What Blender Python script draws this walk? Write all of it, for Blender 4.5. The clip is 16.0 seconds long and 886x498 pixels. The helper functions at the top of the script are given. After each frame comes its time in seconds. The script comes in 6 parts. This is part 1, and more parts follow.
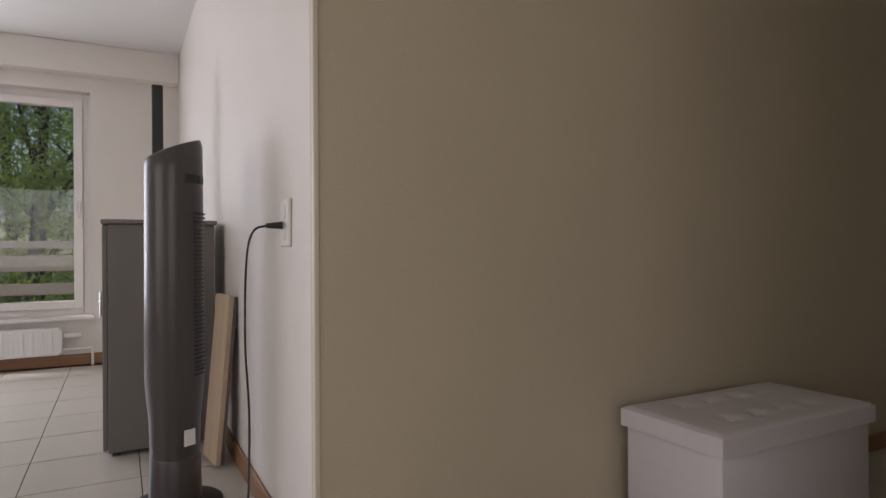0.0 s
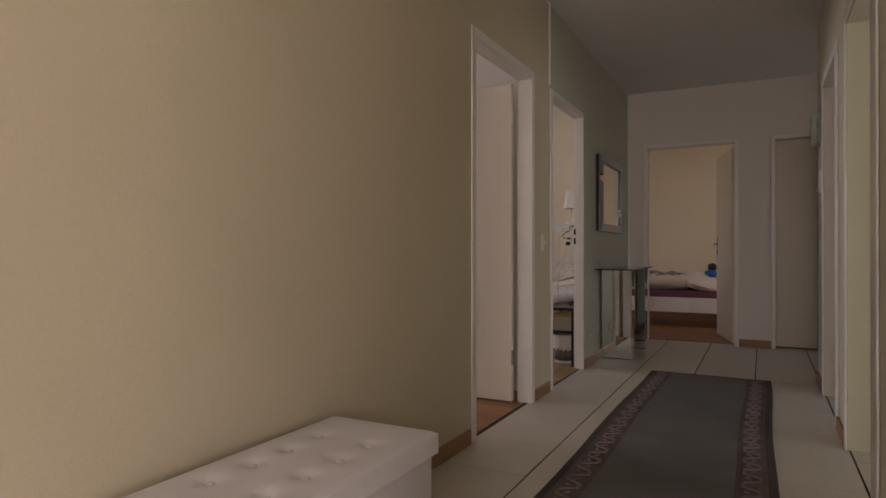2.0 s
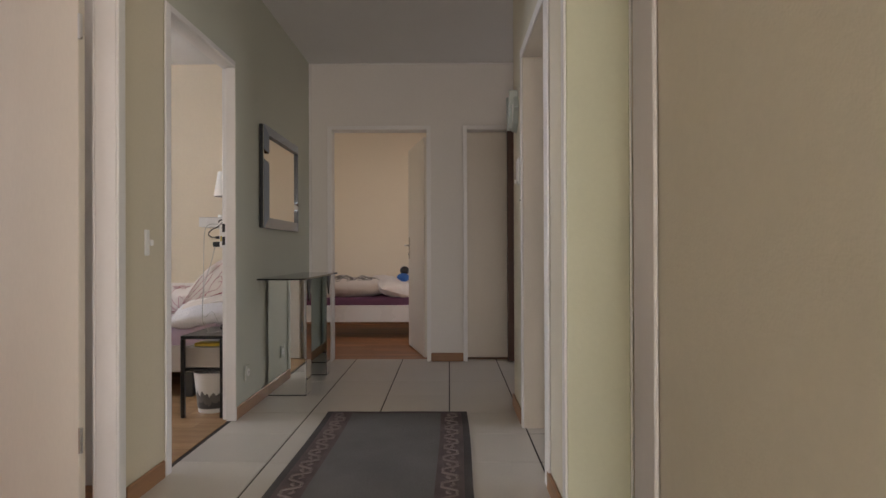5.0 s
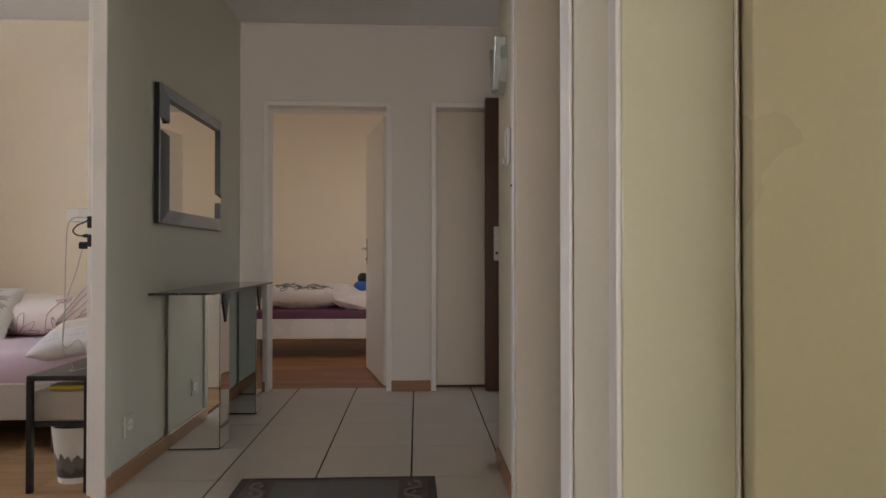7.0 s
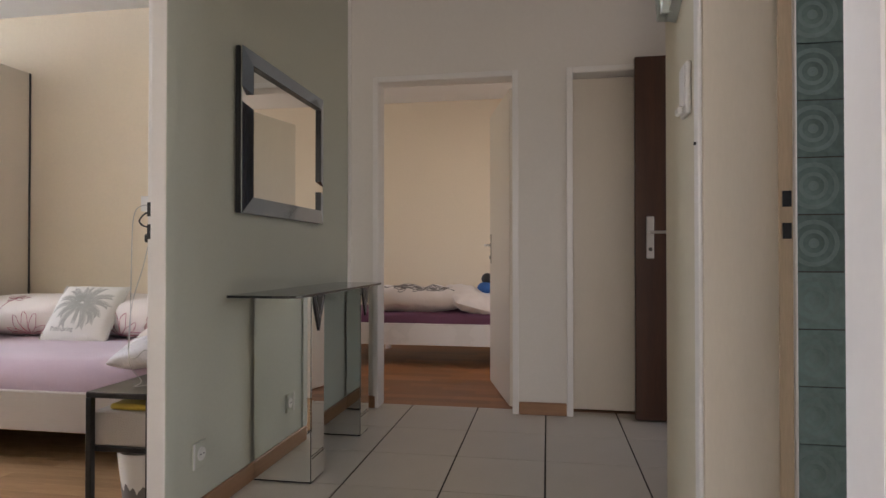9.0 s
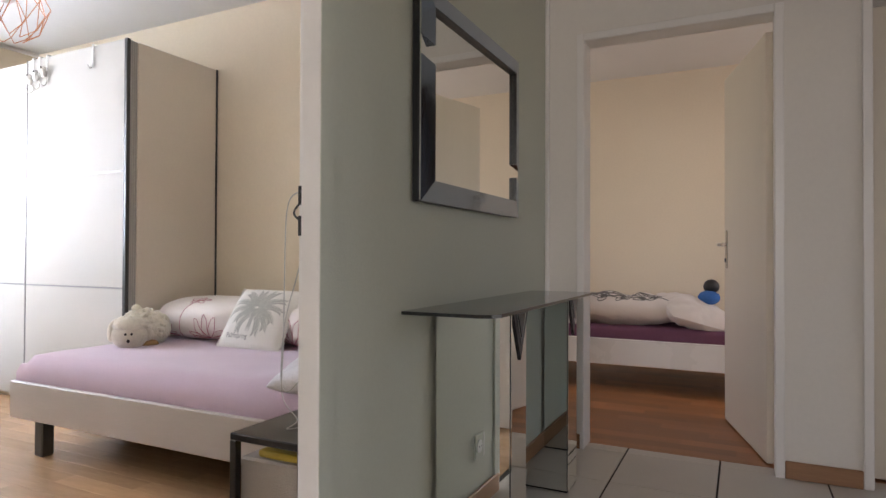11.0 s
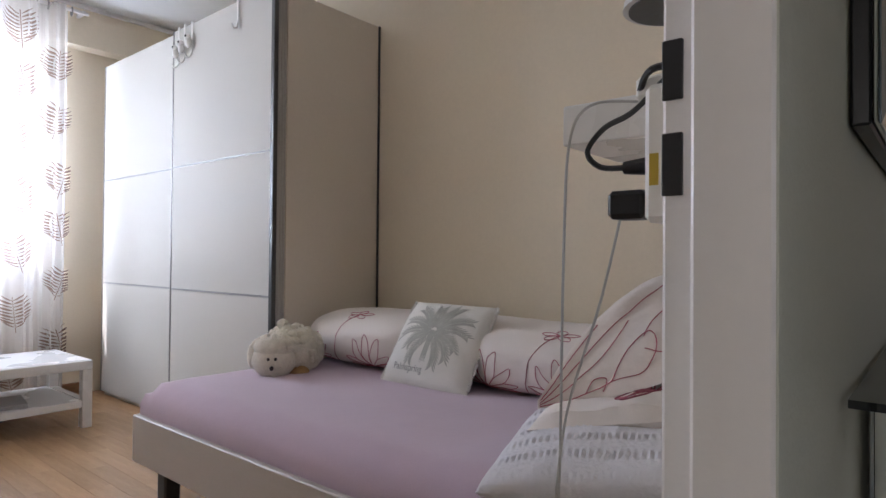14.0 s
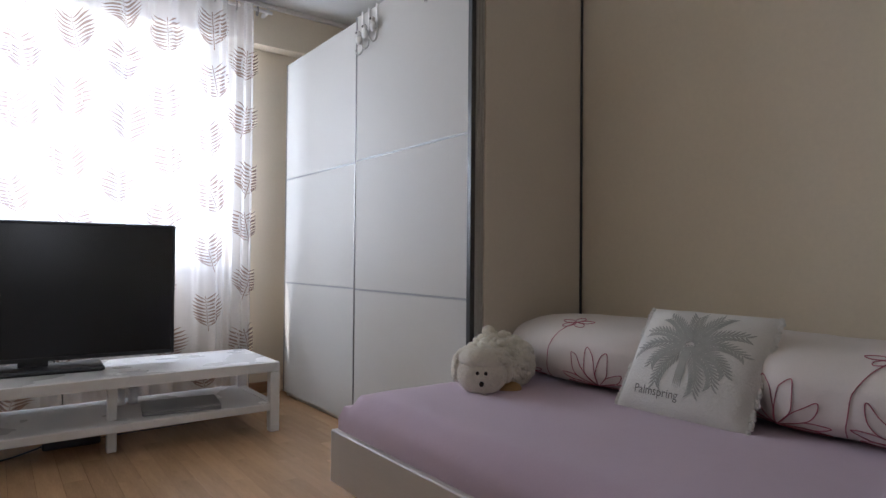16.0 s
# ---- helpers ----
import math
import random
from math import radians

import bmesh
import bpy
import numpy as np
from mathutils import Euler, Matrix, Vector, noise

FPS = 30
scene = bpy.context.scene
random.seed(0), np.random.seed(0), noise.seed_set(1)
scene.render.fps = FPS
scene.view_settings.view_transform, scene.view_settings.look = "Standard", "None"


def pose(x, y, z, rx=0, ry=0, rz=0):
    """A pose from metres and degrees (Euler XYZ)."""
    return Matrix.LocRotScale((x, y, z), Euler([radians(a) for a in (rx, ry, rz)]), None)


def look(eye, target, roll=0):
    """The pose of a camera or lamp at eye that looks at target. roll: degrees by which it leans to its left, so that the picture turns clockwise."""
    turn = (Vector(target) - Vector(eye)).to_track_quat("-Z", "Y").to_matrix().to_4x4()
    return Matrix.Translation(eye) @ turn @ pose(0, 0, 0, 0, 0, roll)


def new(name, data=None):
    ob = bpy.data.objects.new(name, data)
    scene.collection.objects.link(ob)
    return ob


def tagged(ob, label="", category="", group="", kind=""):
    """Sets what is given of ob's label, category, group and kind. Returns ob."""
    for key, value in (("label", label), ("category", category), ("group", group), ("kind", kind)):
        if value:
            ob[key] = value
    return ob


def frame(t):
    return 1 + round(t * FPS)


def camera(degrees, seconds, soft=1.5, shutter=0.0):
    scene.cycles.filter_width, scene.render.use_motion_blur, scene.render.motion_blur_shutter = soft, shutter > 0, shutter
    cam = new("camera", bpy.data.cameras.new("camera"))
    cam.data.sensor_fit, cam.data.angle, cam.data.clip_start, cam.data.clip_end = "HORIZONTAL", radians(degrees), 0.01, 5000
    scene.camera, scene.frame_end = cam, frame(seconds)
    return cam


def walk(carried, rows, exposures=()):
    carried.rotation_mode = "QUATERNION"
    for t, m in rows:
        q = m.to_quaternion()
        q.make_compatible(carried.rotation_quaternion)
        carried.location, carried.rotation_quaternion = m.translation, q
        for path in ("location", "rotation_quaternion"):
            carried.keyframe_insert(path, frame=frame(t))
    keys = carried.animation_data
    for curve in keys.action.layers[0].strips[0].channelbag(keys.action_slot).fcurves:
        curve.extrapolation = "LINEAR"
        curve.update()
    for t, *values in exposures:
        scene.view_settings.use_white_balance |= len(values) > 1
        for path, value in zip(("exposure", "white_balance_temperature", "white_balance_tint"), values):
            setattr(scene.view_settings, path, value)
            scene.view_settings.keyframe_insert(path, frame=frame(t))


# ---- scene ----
cam = camera(72.4, 16.0)
PATH = [
    (0, (0.349, 0.468, 0.937), (1.288, 2.233, 0.935), -0.3),
    (0.5, (0.445, 0.58, 0.937), (1.672, 2.159, 0.937), -0.1),
    (1, (0.613, 0.666, 0.942), (2.066, 2.041, 0.942), -0.0),
    (1.5, (0.8, 0.723, 0.946), (2.435, 1.875, 0.949), 0.0),
    (2, (1.0, 0.73, 0.944), (2.769, 1.664, 0.95), 0.0),
    (2.5, (1.216, 0.77, 0.952), (3.077, 1.502, 0.959), -0.0),
    (3, (1.431, 0.815, 0.948), (3.353, 1.37, 0.96), -0.1),
    (3.5, (1.648, 0.812, 0.923), (3.608, 1.206, 0.935), -0.1),
    (4, (1.9, 0.801, 0.942), (3.886, 1.037, 0.955), -0.1),
    (4.5, (2.112, 0.787, 0.95), (4.109, 0.903, 0.964), -0.1),
    (5, (2.359, 0.779, 0.958), (4.359, 0.799, 0.966), -0.2),
    (5.2, (2.451, 0.78, 0.958), (4.451, 0.758, 0.97), -0.2),
    (7.3, (3.444, 0.739, 0.965), (5.442, 0.654, 0.985), -0.0),
    (7.5, (3.514, 0.727, 0.964), (5.513, 0.677, 0.989), -0.1),
    (8, (3.672, 0.724, 0.956), (5.671, 0.78, 0.976), -0.0),
    (8.5, (3.848, 0.745, 0.955), (5.84, 0.928, 0.975), -0.1),
    (9, (3.998, 0.77, 0.943), (5.969, 1.109, 0.965), -0.0),
    (9.5, (4.175, 0.831, 0.946), (6.114, 1.321, 0.963), -0.1),
    (10, (4.347, 0.925, 0.957), (6.243, 1.559, 0.978), -0.0),
    (10.2, (4.413, 0.963, 0.947), (6.291, 1.652, 0.971), 0.0),
    (12.3, (4.99, 1.413, 0.957), (6.645, 2.536, 0.978), 0.3),
    (12.5, (5.051, 1.477, 0.944), (6.687, 2.627, 0.97), 0.2),
    (13, (5.138, 1.602, 0.94), (6.743, 2.794, 0.966), 0.2),
    (13.5, (5.246, 1.754, 0.938), (6.817, 2.992, 0.96), 0.2),
    (14, (5.332, 1.902, 0.949), (6.865, 3.186, 0.974), 0.5),
    (14.5, (5.45, 2.066, 0.932), (6.918, 3.424, 0.957), 0.3),
    (15, (5.503, 2.212, 0.93), (6.904, 3.64, 0.958), 0.4),
    (15.5, (5.481, 2.33, 0.928), (6.802, 3.831, 0.962), 0.5),
    (16, (5.415, 2.404, 0.919), (6.61, 4.007, 0.952), 0.5),
]
EXPOSURES = [(0, -1.2, 6300, 20), (0.5, -1.1, 6700, 24), (1, -0.65, 6800, 25), (1.6, -0.38, 7000, 25), (2.3, 0.2, 6800, 22), (3, 0.66, 6700, 19), (5, 0.75, 6500, 18), (7.5, 0.7, 6600, 18), (8.5, 0.8, 6500, 18), (9, 1.08, 6400, 18), (10, 1.22, 6300, 18), (12.5, 0.85, 6100, 17), (13.5, 0.45, 6000, 17), (14.5, 0.14, 6000, 19), (16, -0.3, 6000, 17)]
walk(cam, [(t, look(eye, target, roll)) for t, eye, target, roll in PATH], EXPOSURES)

# ---- light ----
SUN_EL, SUN_AZ = 46.0, 160.0
world = bpy.data.worlds.new("sky")
scene.world = world
world.use_nodes = True
wn = world.node_tree.nodes
sky = wn.new("ShaderNodeTexSky")
sky.sky_type, sky.sun_disc = "NISHITA", False
sky.sun_elevation, sky.sun_rotation = radians(SUN_EL), radians(90 - SUN_AZ)
world.node_tree.links.new(sky.outputs[0], wn["Background"].inputs[0])
wn["Background"].inputs[1].default_value = 0.15
sun_data = bpy.data.lights.new("sun", "SUN")
sun_data.energy, sun_data.angle, sun_data.color = 5.0, radians(0.5), (1.0, 0.95, 0.87)
sun = new("sun", sun_data)
sd = Vector((math.cos(radians(SUN_AZ)) * math.cos(radians(SUN_EL)), math.sin(radians(SUN_AZ)) * math.cos(radians(SUN_EL)), math.sin(radians(SUN_EL))))
sun.matrix_world = look(sd * 40, (0, 0, 0))


def opening_light(name, eye, target, w, h, watts, color=(0.92, 0.96, 1.0)):
    """An area lamp for daylight at an opening, seen or added out of view."""
    d = bpy.data.lights.new(name, "AREA")
    d.shape, d.size, d.size_y, d.energy, d.color = "RECTANGLE", w, h, watts, color
    ob = new(name, d)
    ob.matrix_world = look(eye, target)
    return ob


# Fill lamp in an added opening beside window_1, which carries no lamp itself.
opening_light("daylight_living_room", (-2.2, 6.17, 1.35), (-2.2, 0, 1.3), 2.6, 1.9, 180)
# Dining fills: added lamps in made-up openings, to brighten the near hall walls.
opening_light("fill_dining", (-3.85, 0.4, 1.45), (0, 0.4, 1.35), 3.0, 1.9, 66, (1.0, 0.93, 0.84))
opening_light("fill_dining_south", (-0.9, -2.82, 1.4), (-0.6, 2.0, 1.3), 2.2, 1.6, 42, (1.0, 0.93, 0.84))
# The study's window is assumed; it lies out of view.
opening_light("daylight_study", (2.7, 6.3, 1.5), (2.7, 0, 1.3), 1.6, 1.3, 38)
opening_light("daylight_bedroom", (5.83, 6.70, 1.56), (5.83, 3.0, 1.2), 1.62, 1.26, 142, (0.80, 0.90, 1.0))
opening_light("daylight_small_bedroom", (9.0, -1.5, 1.5), (9.1, 2.0, 1.0), 1.5, 1.3, 11, (1.0, 0.94, 0.87))
# A second lamp, added to even out the dark door leaf.
opening_light("fill_small_bedroom_north", (8.9, 4.05, 1.5), (8.9, 0, 1.0), 1.5, 1.3, 5, (1.0, 0.94, 0.87))
opening_light("daylight_stairwell", (7.07, -0.80, 1.2), (7.0, 2.0, 1.2), 0.86, 1.8, 1.5, (1.0, 0.9, 0.8))
opening_light("daylight_kitchen", (3.2, -2.6, 1.5), (3.6, 0, 1.3), 1.3, 1.2, 17, (0.98, 1.0, 0.88))
# Added lamp in a made-up bathroom opening, to lift the dark tiles.
opening_light("fill_bathroom", (5.1, -2.87, 1.6), (5.35, 0, 1.2), 0.65, 0.95, 10)

# ---- materials ----


def mat(name, color, rough=0.6, metal=0.0, var=0.06, scale=3.0, fine=60.0, bump=0.05, bump_scale=120.0, spec=0.5, coat=0.0, rand=0.0, stretch=(1, 1, 1), **extra):
    """A Principled material with stains at a large and grain at a small scale."""
    m = bpy.data.materials.new(name)
    m.use_nodes = True
    nt = m.node_tree
    n, l = nt.nodes, nt.links
    b = n["Principled BSDF"]
    b.inputs["Roughness"].default_value = rough
    b.inputs["Metallic"].default_value = metal
    b.inputs["Specular IOR Level"].default_value = spec
    b.inputs["Coat Weight"].default_value = coat
    for key, v in extra.items():
        b.inputs[key.replace("_", " ")].default_value = v
    co = n.new("ShaderNodeTexCoord")
    mp = n.new("ShaderNodeMapping")
    mp.inputs["Scale"].default_value = stretch
    l.new(co.outputs["Object"], mp.inputs[0])
    big, small = n.new("ShaderNodeTexNoise"), n.new("ShaderNodeTexNoise")
    big.inputs["Scale"].default_value, small.inputs["Scale"].default_value = scale, fine
    big.inputs["Detail"].default_value, small.inputs["Detail"].default_value = 4, 3
    l.new(mp.outputs[0], big.inputs["Vector"])
    l.new(mp.outputs[0], small.inputs["Vector"])
    mix = n.new("ShaderNodeMath")
    mix.operation = "MULTIPLY_ADD"
    mix.inputs[1].default_value = 0.6
    l.new(big.outputs[0], mix.inputs[0])
    half = n.new("ShaderNodeMath")
    half.operation = "MULTIPLY"
    half.inputs[1].default_value = 0.4
    l.new(small.outputs[0], half.inputs[0])
    l.new(half.outputs[0], mix.inputs[2])
    last = mix.outputs[0]
    if rand:
        info = n.new("ShaderNodeObjectInfo")
        r = n.new("ShaderNodeMath")
        r.operation = "MULTIPLY_ADD"
        r.inputs[1].default_value = rand
        l.new(info.outputs["Random"], r.inputs[0])
        l.new(last, r.inputs[2])
        off = n.new("ShaderNodeMath")
        off.operation = "SUBTRACT"
        off.inputs[1].default_value = rand / 2
        l.new(r.outputs[0], off.inputs[0])
        last = off.outputs[0]
    ramp = n.new("ShaderNodeMapRange")
    ramp.inputs[1].default_value, ramp.inputs[2].default_value = 0.25, 0.75
    ramp.inputs[3].default_value, ramp.inputs[4].default_value = 1 - var, 1 + var
    l.new(last, ramp.inputs[0])
    hsv = n.new("ShaderNodeHueSaturation")
    hsv.inputs["Color"].default_value = (*color, 1)
    l.new(ramp.outputs[0], hsv.inputs["Value"])
    l.new(hsv.outputs[0], b.inputs["Base Color"])
    rr = n.new("ShaderNodeMapRange")
    rr.inputs[3].default_value, rr.inputs[4].default_value = max(0.0, rough - 0.06), min(1.0, rough + 0.06)
    l.new(big.outputs[0], rr.inputs[0])
    if rough > 0.08:
        l.new(rr.outputs[0], b.inputs["Roughness"])
    if bump:
        bt = n.new("ShaderNodeTexNoise")
        bt.inputs["Scale"].default_value, bt.inputs["Detail"].default_value = bump_scale, 4
        l.new(mp.outputs[0], bt.inputs["Vector"])
        bp = n.new("ShaderNodeBump")
        bp.inputs["Strength"].default_value, bp.inputs["Distance"].default_value = bump, 0.01
        l.new(bt.outputs[0], bp.inputs["Height"])
        l.new(bp.outputs[0], b.inputs["Normal"])
    return m


M = {}
M["hall_wall"] = mat("sage cream wall paint", (0.60, 0.53, 0.395), 0.62, var=0.05, scale=1.2, bump=0.12, bump_scale=160)
M["sage_wall"] = mat("grey green wall paint", (0.535, 0.54, 0.45), 0.62, var=0.05, scale=1.2, bump=0.12, bump_scale=160)
M["pale_wall"] = mat("warm off white wall paint", (0.69, 0.64, 0.51), 0.62, var=0.05, scale=1.2, bump=0.12, bump_scale=160)
M["white_wall"] = mat("off white wall paint", (0.74, 0.70, 0.65), 0.65, var=0.04, scale=1.2, bump=0.12, bump_scale=160)
M["cream_wall"] = mat("cream wall paint", (0.80, 0.70, 0.55), 0.65, var=0.05, scale=1.0, bump=0.12, bump_scale=160)
M["ceiling"] = mat("white ceiling paint", (0.74, 0.73, 0.71), 0.8, var=0.03, bump=0.1, bump_scale=200)
M["white_paint"] = mat("white gloss paint", (0.78, 0.75, 0.72), 0.35, var=0.03, scale=4, bump=0.03)
M["door_paint"] = mat("beige door paint", (0.70, 0.63, 0.53), 0.4, var=0.05, scale=2, bump=0.03, stretch=(3, 3, 0.6))
M["yellow_gloss"] = mat("pale yellow gloss paint", (0.60, 0.59, 0.45), 0.22, var=0.04, scale=3, bump=0.05, bump_scale=60)
M["yellow_leaf"] = mat("cream yellow door paint", (0.56, 0.51, 0.33), 0.28, var=0.05, scale=2, bump=0.04, bump_scale=60)
M["brown_door"] = mat("dark stained door wood", (0.062, 0.024, 0.012), 0.38, var=0.35, scale=3, fine=20, stretch=(8, 8, 0.6), bump=0.06)
M["tile"] = mat("beige ceramic tile", (0.56, 0.52, 0.46), 0.30, var=0.06, scale=5, fine=90, bump=0.02, rand=0.25)
M["grout"] = mat("dark tile grout", (0.05, 0.042, 0.036), 0.9, var=0.2, bump=0.3)
M["base_wood"] = mat("brown wooden skirting", (0.30, 0.155, 0.075), 0.45, var=0.25, scale=4, fine=40, stretch=(0.5, 0.5, 8), bump=0.04)
M["parquet"] = mat("light oak laminate", (0.47, 0.285, 0.15), 0.24, var=0.2, scale=3, fine=30, stretch=(9, 0.7, 1), bump=0.03, rand=0.35)
M["parquet_red"] = mat("reddish parquet", (0.32, 0.135, 0.052), 0.36, var=0.28, scale=3, fine=30, stretch=(9, 0.7, 1), bump=0.03, rand=0.5)
M["joint"] = mat("dark plank joint", (0.12, 0.065, 0.035), 0.9)
M["leather"] = mat("white leatherette", (0.72, 0.69, 0.72), 0.42, var=0.04, scale=5, bump=0.15, bump_scale=220)
M["mirror"] = mat("mirror glass", (0.86, 0.88, 0.86), 0.02, 1.0, var=0.01, bump=0)
M["mirror_bevel"] = mat("smoked bevelled mirror", (0.30, 0.36, 0.44), 0.10, 1.0, var=0.05, bump=0)
M["black_glass"] = mat("black tinted glass", (0.012, 0.013, 0.014), 0.05, var=0.05, bump=0, spec=0.7)
M["black_edge"] = mat("black lacquer edge", (0.01, 0.01, 0.011), 0.3)
M["chrome"] = mat("brushed steel", (0.62, 0.61, 0.59), 0.28, 1.0, var=0.06, bump=0.02)
M["rug_field"] = mat("grey rug pile", (0.185, 0.178, 0.172), 0.95, var=0.2, scale=3.5, fine=160, bump=0.9, bump_scale=260, spec=0.1)
M["rug_border"] = mat("dark mauve rug border", (0.165, 0.13, 0.128), 0.95, var=0.3, scale=8, fine=150, bump=0.9, bump_scale=260, spec=0.1)
M["rug_motif"] = mat("pale rug scroll pattern", (0.24, 0.195, 0.18), 0.95, var=0.25, fine=150, bump=0.6, bump_scale=260, spec=0.1)
M["rug_edge"] = mat("dark rug edge", (0.105, 0.098, 0.095), 0.95, var=0.3, fine=150, bump=0.9, bump_scale=260, spec=0.1)
M["plastic_white"] = mat("white plastic", (0.76, 0.74, 0.70), 0.4, var=0.02)
M["plastic_black"] = mat("black plastic", (0.012, 0.012, 0.013), 0.42, var=0.1)
M["fan_grey"] = mat("gunmetal plastic", (0.072, 0.064, 0.064), 0.30, 0.4, var=0.08)
M["grey_laminate"] = mat("grey laminate", (0.17, 0.158, 0.146), 0.5, var=0.06, scale=3)
M["raw_wood"] = mat("raw shelf board wood", (0.52, 0.40, 0.27), 0.6, var=0.18, scale=3, fine=30, stretch=(8, 8, 0.7))
M["radiator"] = mat("white radiator enamel", (0.78, 0.77, 0.75), 0.35, var=0.03)
M["bed_wood"] = mat("taupe bed laminate", (0.50, 0.45, 0.41), 0.42, var=0.06, scale=3, stretch=(6, 0.6, 6), bump=0.02)
M["bed_leg"] = mat("dark grey metal", (0.10, 0.10, 0.10), 0.4, 0.5)
M["sheet"] = mat("lavender fitted sheet", (0.55, 0.42, 0.50), 0.85, var=0.06, scale=2, fine=300, bump=0.25, bump_scale=14, spec=0.2, Sheen_Weight=0.3)
M["linen"] = mat("white bed linen", (0.77, 0.70, 0.65), 0.85, var=0.04, scale=4, fine=200, bump=0.55, bump_scale=13, spec=0.2, Sheen_Weight=0.2)
M["seersucker"] = mat("white seersucker cotton", (0.74, 0.72, 0.75), 0.88, var=0.07, fine=60, bump=0.4, bump_scale=90, spec=0.15)
M["pink"] = mat("pink embroidery", (0.44, 0.12, 0.16), 0.8, var=0.3, scale=8)
M["pink_soft"] = mat("dusty rose print", (0.50, 0.26, 0.27), 0.8, var=0.3, scale=8)
M["grey_print"] = mat("grey leaf print", (0.40, 0.39, 0.35), 0.85, var=0.2, scale=10)
M["print_ink"] = mat("dark grey print ink", (0.20, 0.19, 0.17), 0.85, var=0.1)
M["cushion"] = mat("off white cotton", (0.74, 0.71, 0.66), 0.9, var=0.05, fine=250, bump=0.4, bump_scale=180, spec=0.15)
M["fleece"] = mat("cream fleece", (0.78, 0.72, 0.60), 0.95, var=0.12, scale=14, fine=90, bump=1.0, bump_scale=90, spec=0.1, Sheen_Weight=0.4)
M["fleece_tan"] = mat("tan felt", (0.46, 0.28, 0.12), 0.95, var=0.15)
M["dark_eye"] = mat("dark bead", (0.02, 0.013, 0.01), 0.3)
M["wardrobe"] = mat("cream wardrobe panel", (0.57, 0.55, 0.51), 0.6, var=0.02, scale=2, bump=0.02, spec=0.22)
M["wardrobe_side"] = mat("beige wardrobe side panel", (0.70, 0.62, 0.52), 0.5, var=0.05, scale=2)
M["alu"] = mat("grey aluminium profile", (0.30, 0.29, 0.28), 0.35, 0.8, var=0.05)
M["alu_pale"] = mat("pale grey aluminium profile", (0.42, 0.40, 0.38), 0.4, 0.5, var=0.05)
M["alu_dark"] = mat("dark aluminium profile", (0.09, 0.09, 0.09), 0.35, 0.6)
M["screen"] = mat("black television screen", (0.010, 0.010, 0.011), 0.22, var=0.03, bump=0)
M["lack"] = mat("white lacquered board", (0.80, 0.79, 0.78), 0.28, var=0.02, bump=0.01)
M["silver"] = mat("silver laptop lid", (0.34, 0.34, 0.34), 0.4, 0.3)
M["box_fabric"] = mat("beige storage box fabric", (0.45, 0.40, 0.35), 0.85, var=0.1, fine=200, bump=0.4, bump_scale=200)
M["yellow"] = mat("yellow packaging", (0.48, 0.34, 0.04), 0.4)
M["copper"] = mat("copper wire", (0.72, 0.36, 0.22), 0.25, 1.0)
M["shade"] = mat("white lamp shade fabric", (0.80, 0.78, 0.75), 0.8)
M["purple"] = mat("plum mattress cover", (0.16, 0.06, 0.11), 0.85, var=0.1, bump=0.3, bump_scale=30)
M["blue"] = mat("blue plush", (0.04, 0.14, 0.42), 0.9, var=0.15, bump=0.6)
M["green_tile"] = mat("dark green glazed tile", (0.165, 0.23, 0.215), 0.16, var=0.35, scale=14, fine=50, bump=0.02, rand=0.3)
M["green_motif"] = mat("grey green tile ornament", (0.20, 0.265, 0.25), 0.18, var=0.2, scale=14, bump=0.02)
M["bark"] = mat("tree bark", (0.11, 0.08, 0.055), 0.9, var=0.4, scale=6, bump=0.8, bump_scale=30)
M["grass"] = mat("lawn", (0.06, 0.10, 0.03), 0.95, var=0.4, scale=0.6, fine=8, bump=0.5, bump_scale=20)
M["rail_wood"] = mat("weathered balcony board", (0.52, 0.45, 0.38), 0.7, var=0.12, scale=4, stretch=(0.6, 6, 6))
M["concrete"] = mat("pale concrete", (0.42, 0.40, 0.37), 0.85, var=0.15, scale=2, bump=0.3)
M["clock"] = mat("grey green enamel", (0.42, 0.46, 0.43), 0.3, 0.3)


def leaf_material(name, color):
    m = mat(name, color, 0.6, var=0.5, scale=0.8, fine=7, bump=0, spec=0.25)
    nt = m.node_tree
    b = nt.nodes["Principled BSDF"]
    tr = nt.nodes.new("ShaderNodeBsdfTranslucent")
    tr.inputs[0].default_value = (color[0] * 1.6, color[1] * 1.5, color[2] * 0.6, 1)
    add = nt.nodes.new("ShaderNodeMixShader")
    add.inputs[0].default_value = 0.55
    nt.links.new(b.outputs[0], add.inputs[1])
    nt.links.new(tr.outputs[0], add.inputs[2])
    nt.links.new(add.outputs[0], nt.nodes["Material Output"].inputs[0])
    return m


M["leaf"] = leaf_material("green leaves", (0.23, 0.33, 0.13))
M["leaf2"] = leaf_material("yellow green leaves", (0.31, 0.40, 0.16))


def glass_material():
    m = bpy.data.materials.new("window glass")
    m.use_nodes = True
    nt = m.node_tree
    nt.nodes.remove(nt.nodes["Principled BSDF"])
    g, t, x, f = (nt.nodes.new("ShaderNode" + k) for k in ("BsdfGlossy", "BsdfTransparent", "MixShader", "Fresnel"))
    g.inputs["Roughness"].default_value = 0.02
    f.inputs[0].default_value = 1.45
    t.inputs[0].default_value = (0.95, 0.98, 0.97, 1)
    nt.links.new(f.outputs[0], x.inputs[0])
    nt.links.new(t.outputs[0], x.inputs[1])
    nt.links.new(g.outputs[0], x.inputs[2])
    nt.links.new(x.outputs[0], nt.nodes["Material Output"].inputs[0])
    return m


M["glass"] = glass_material()


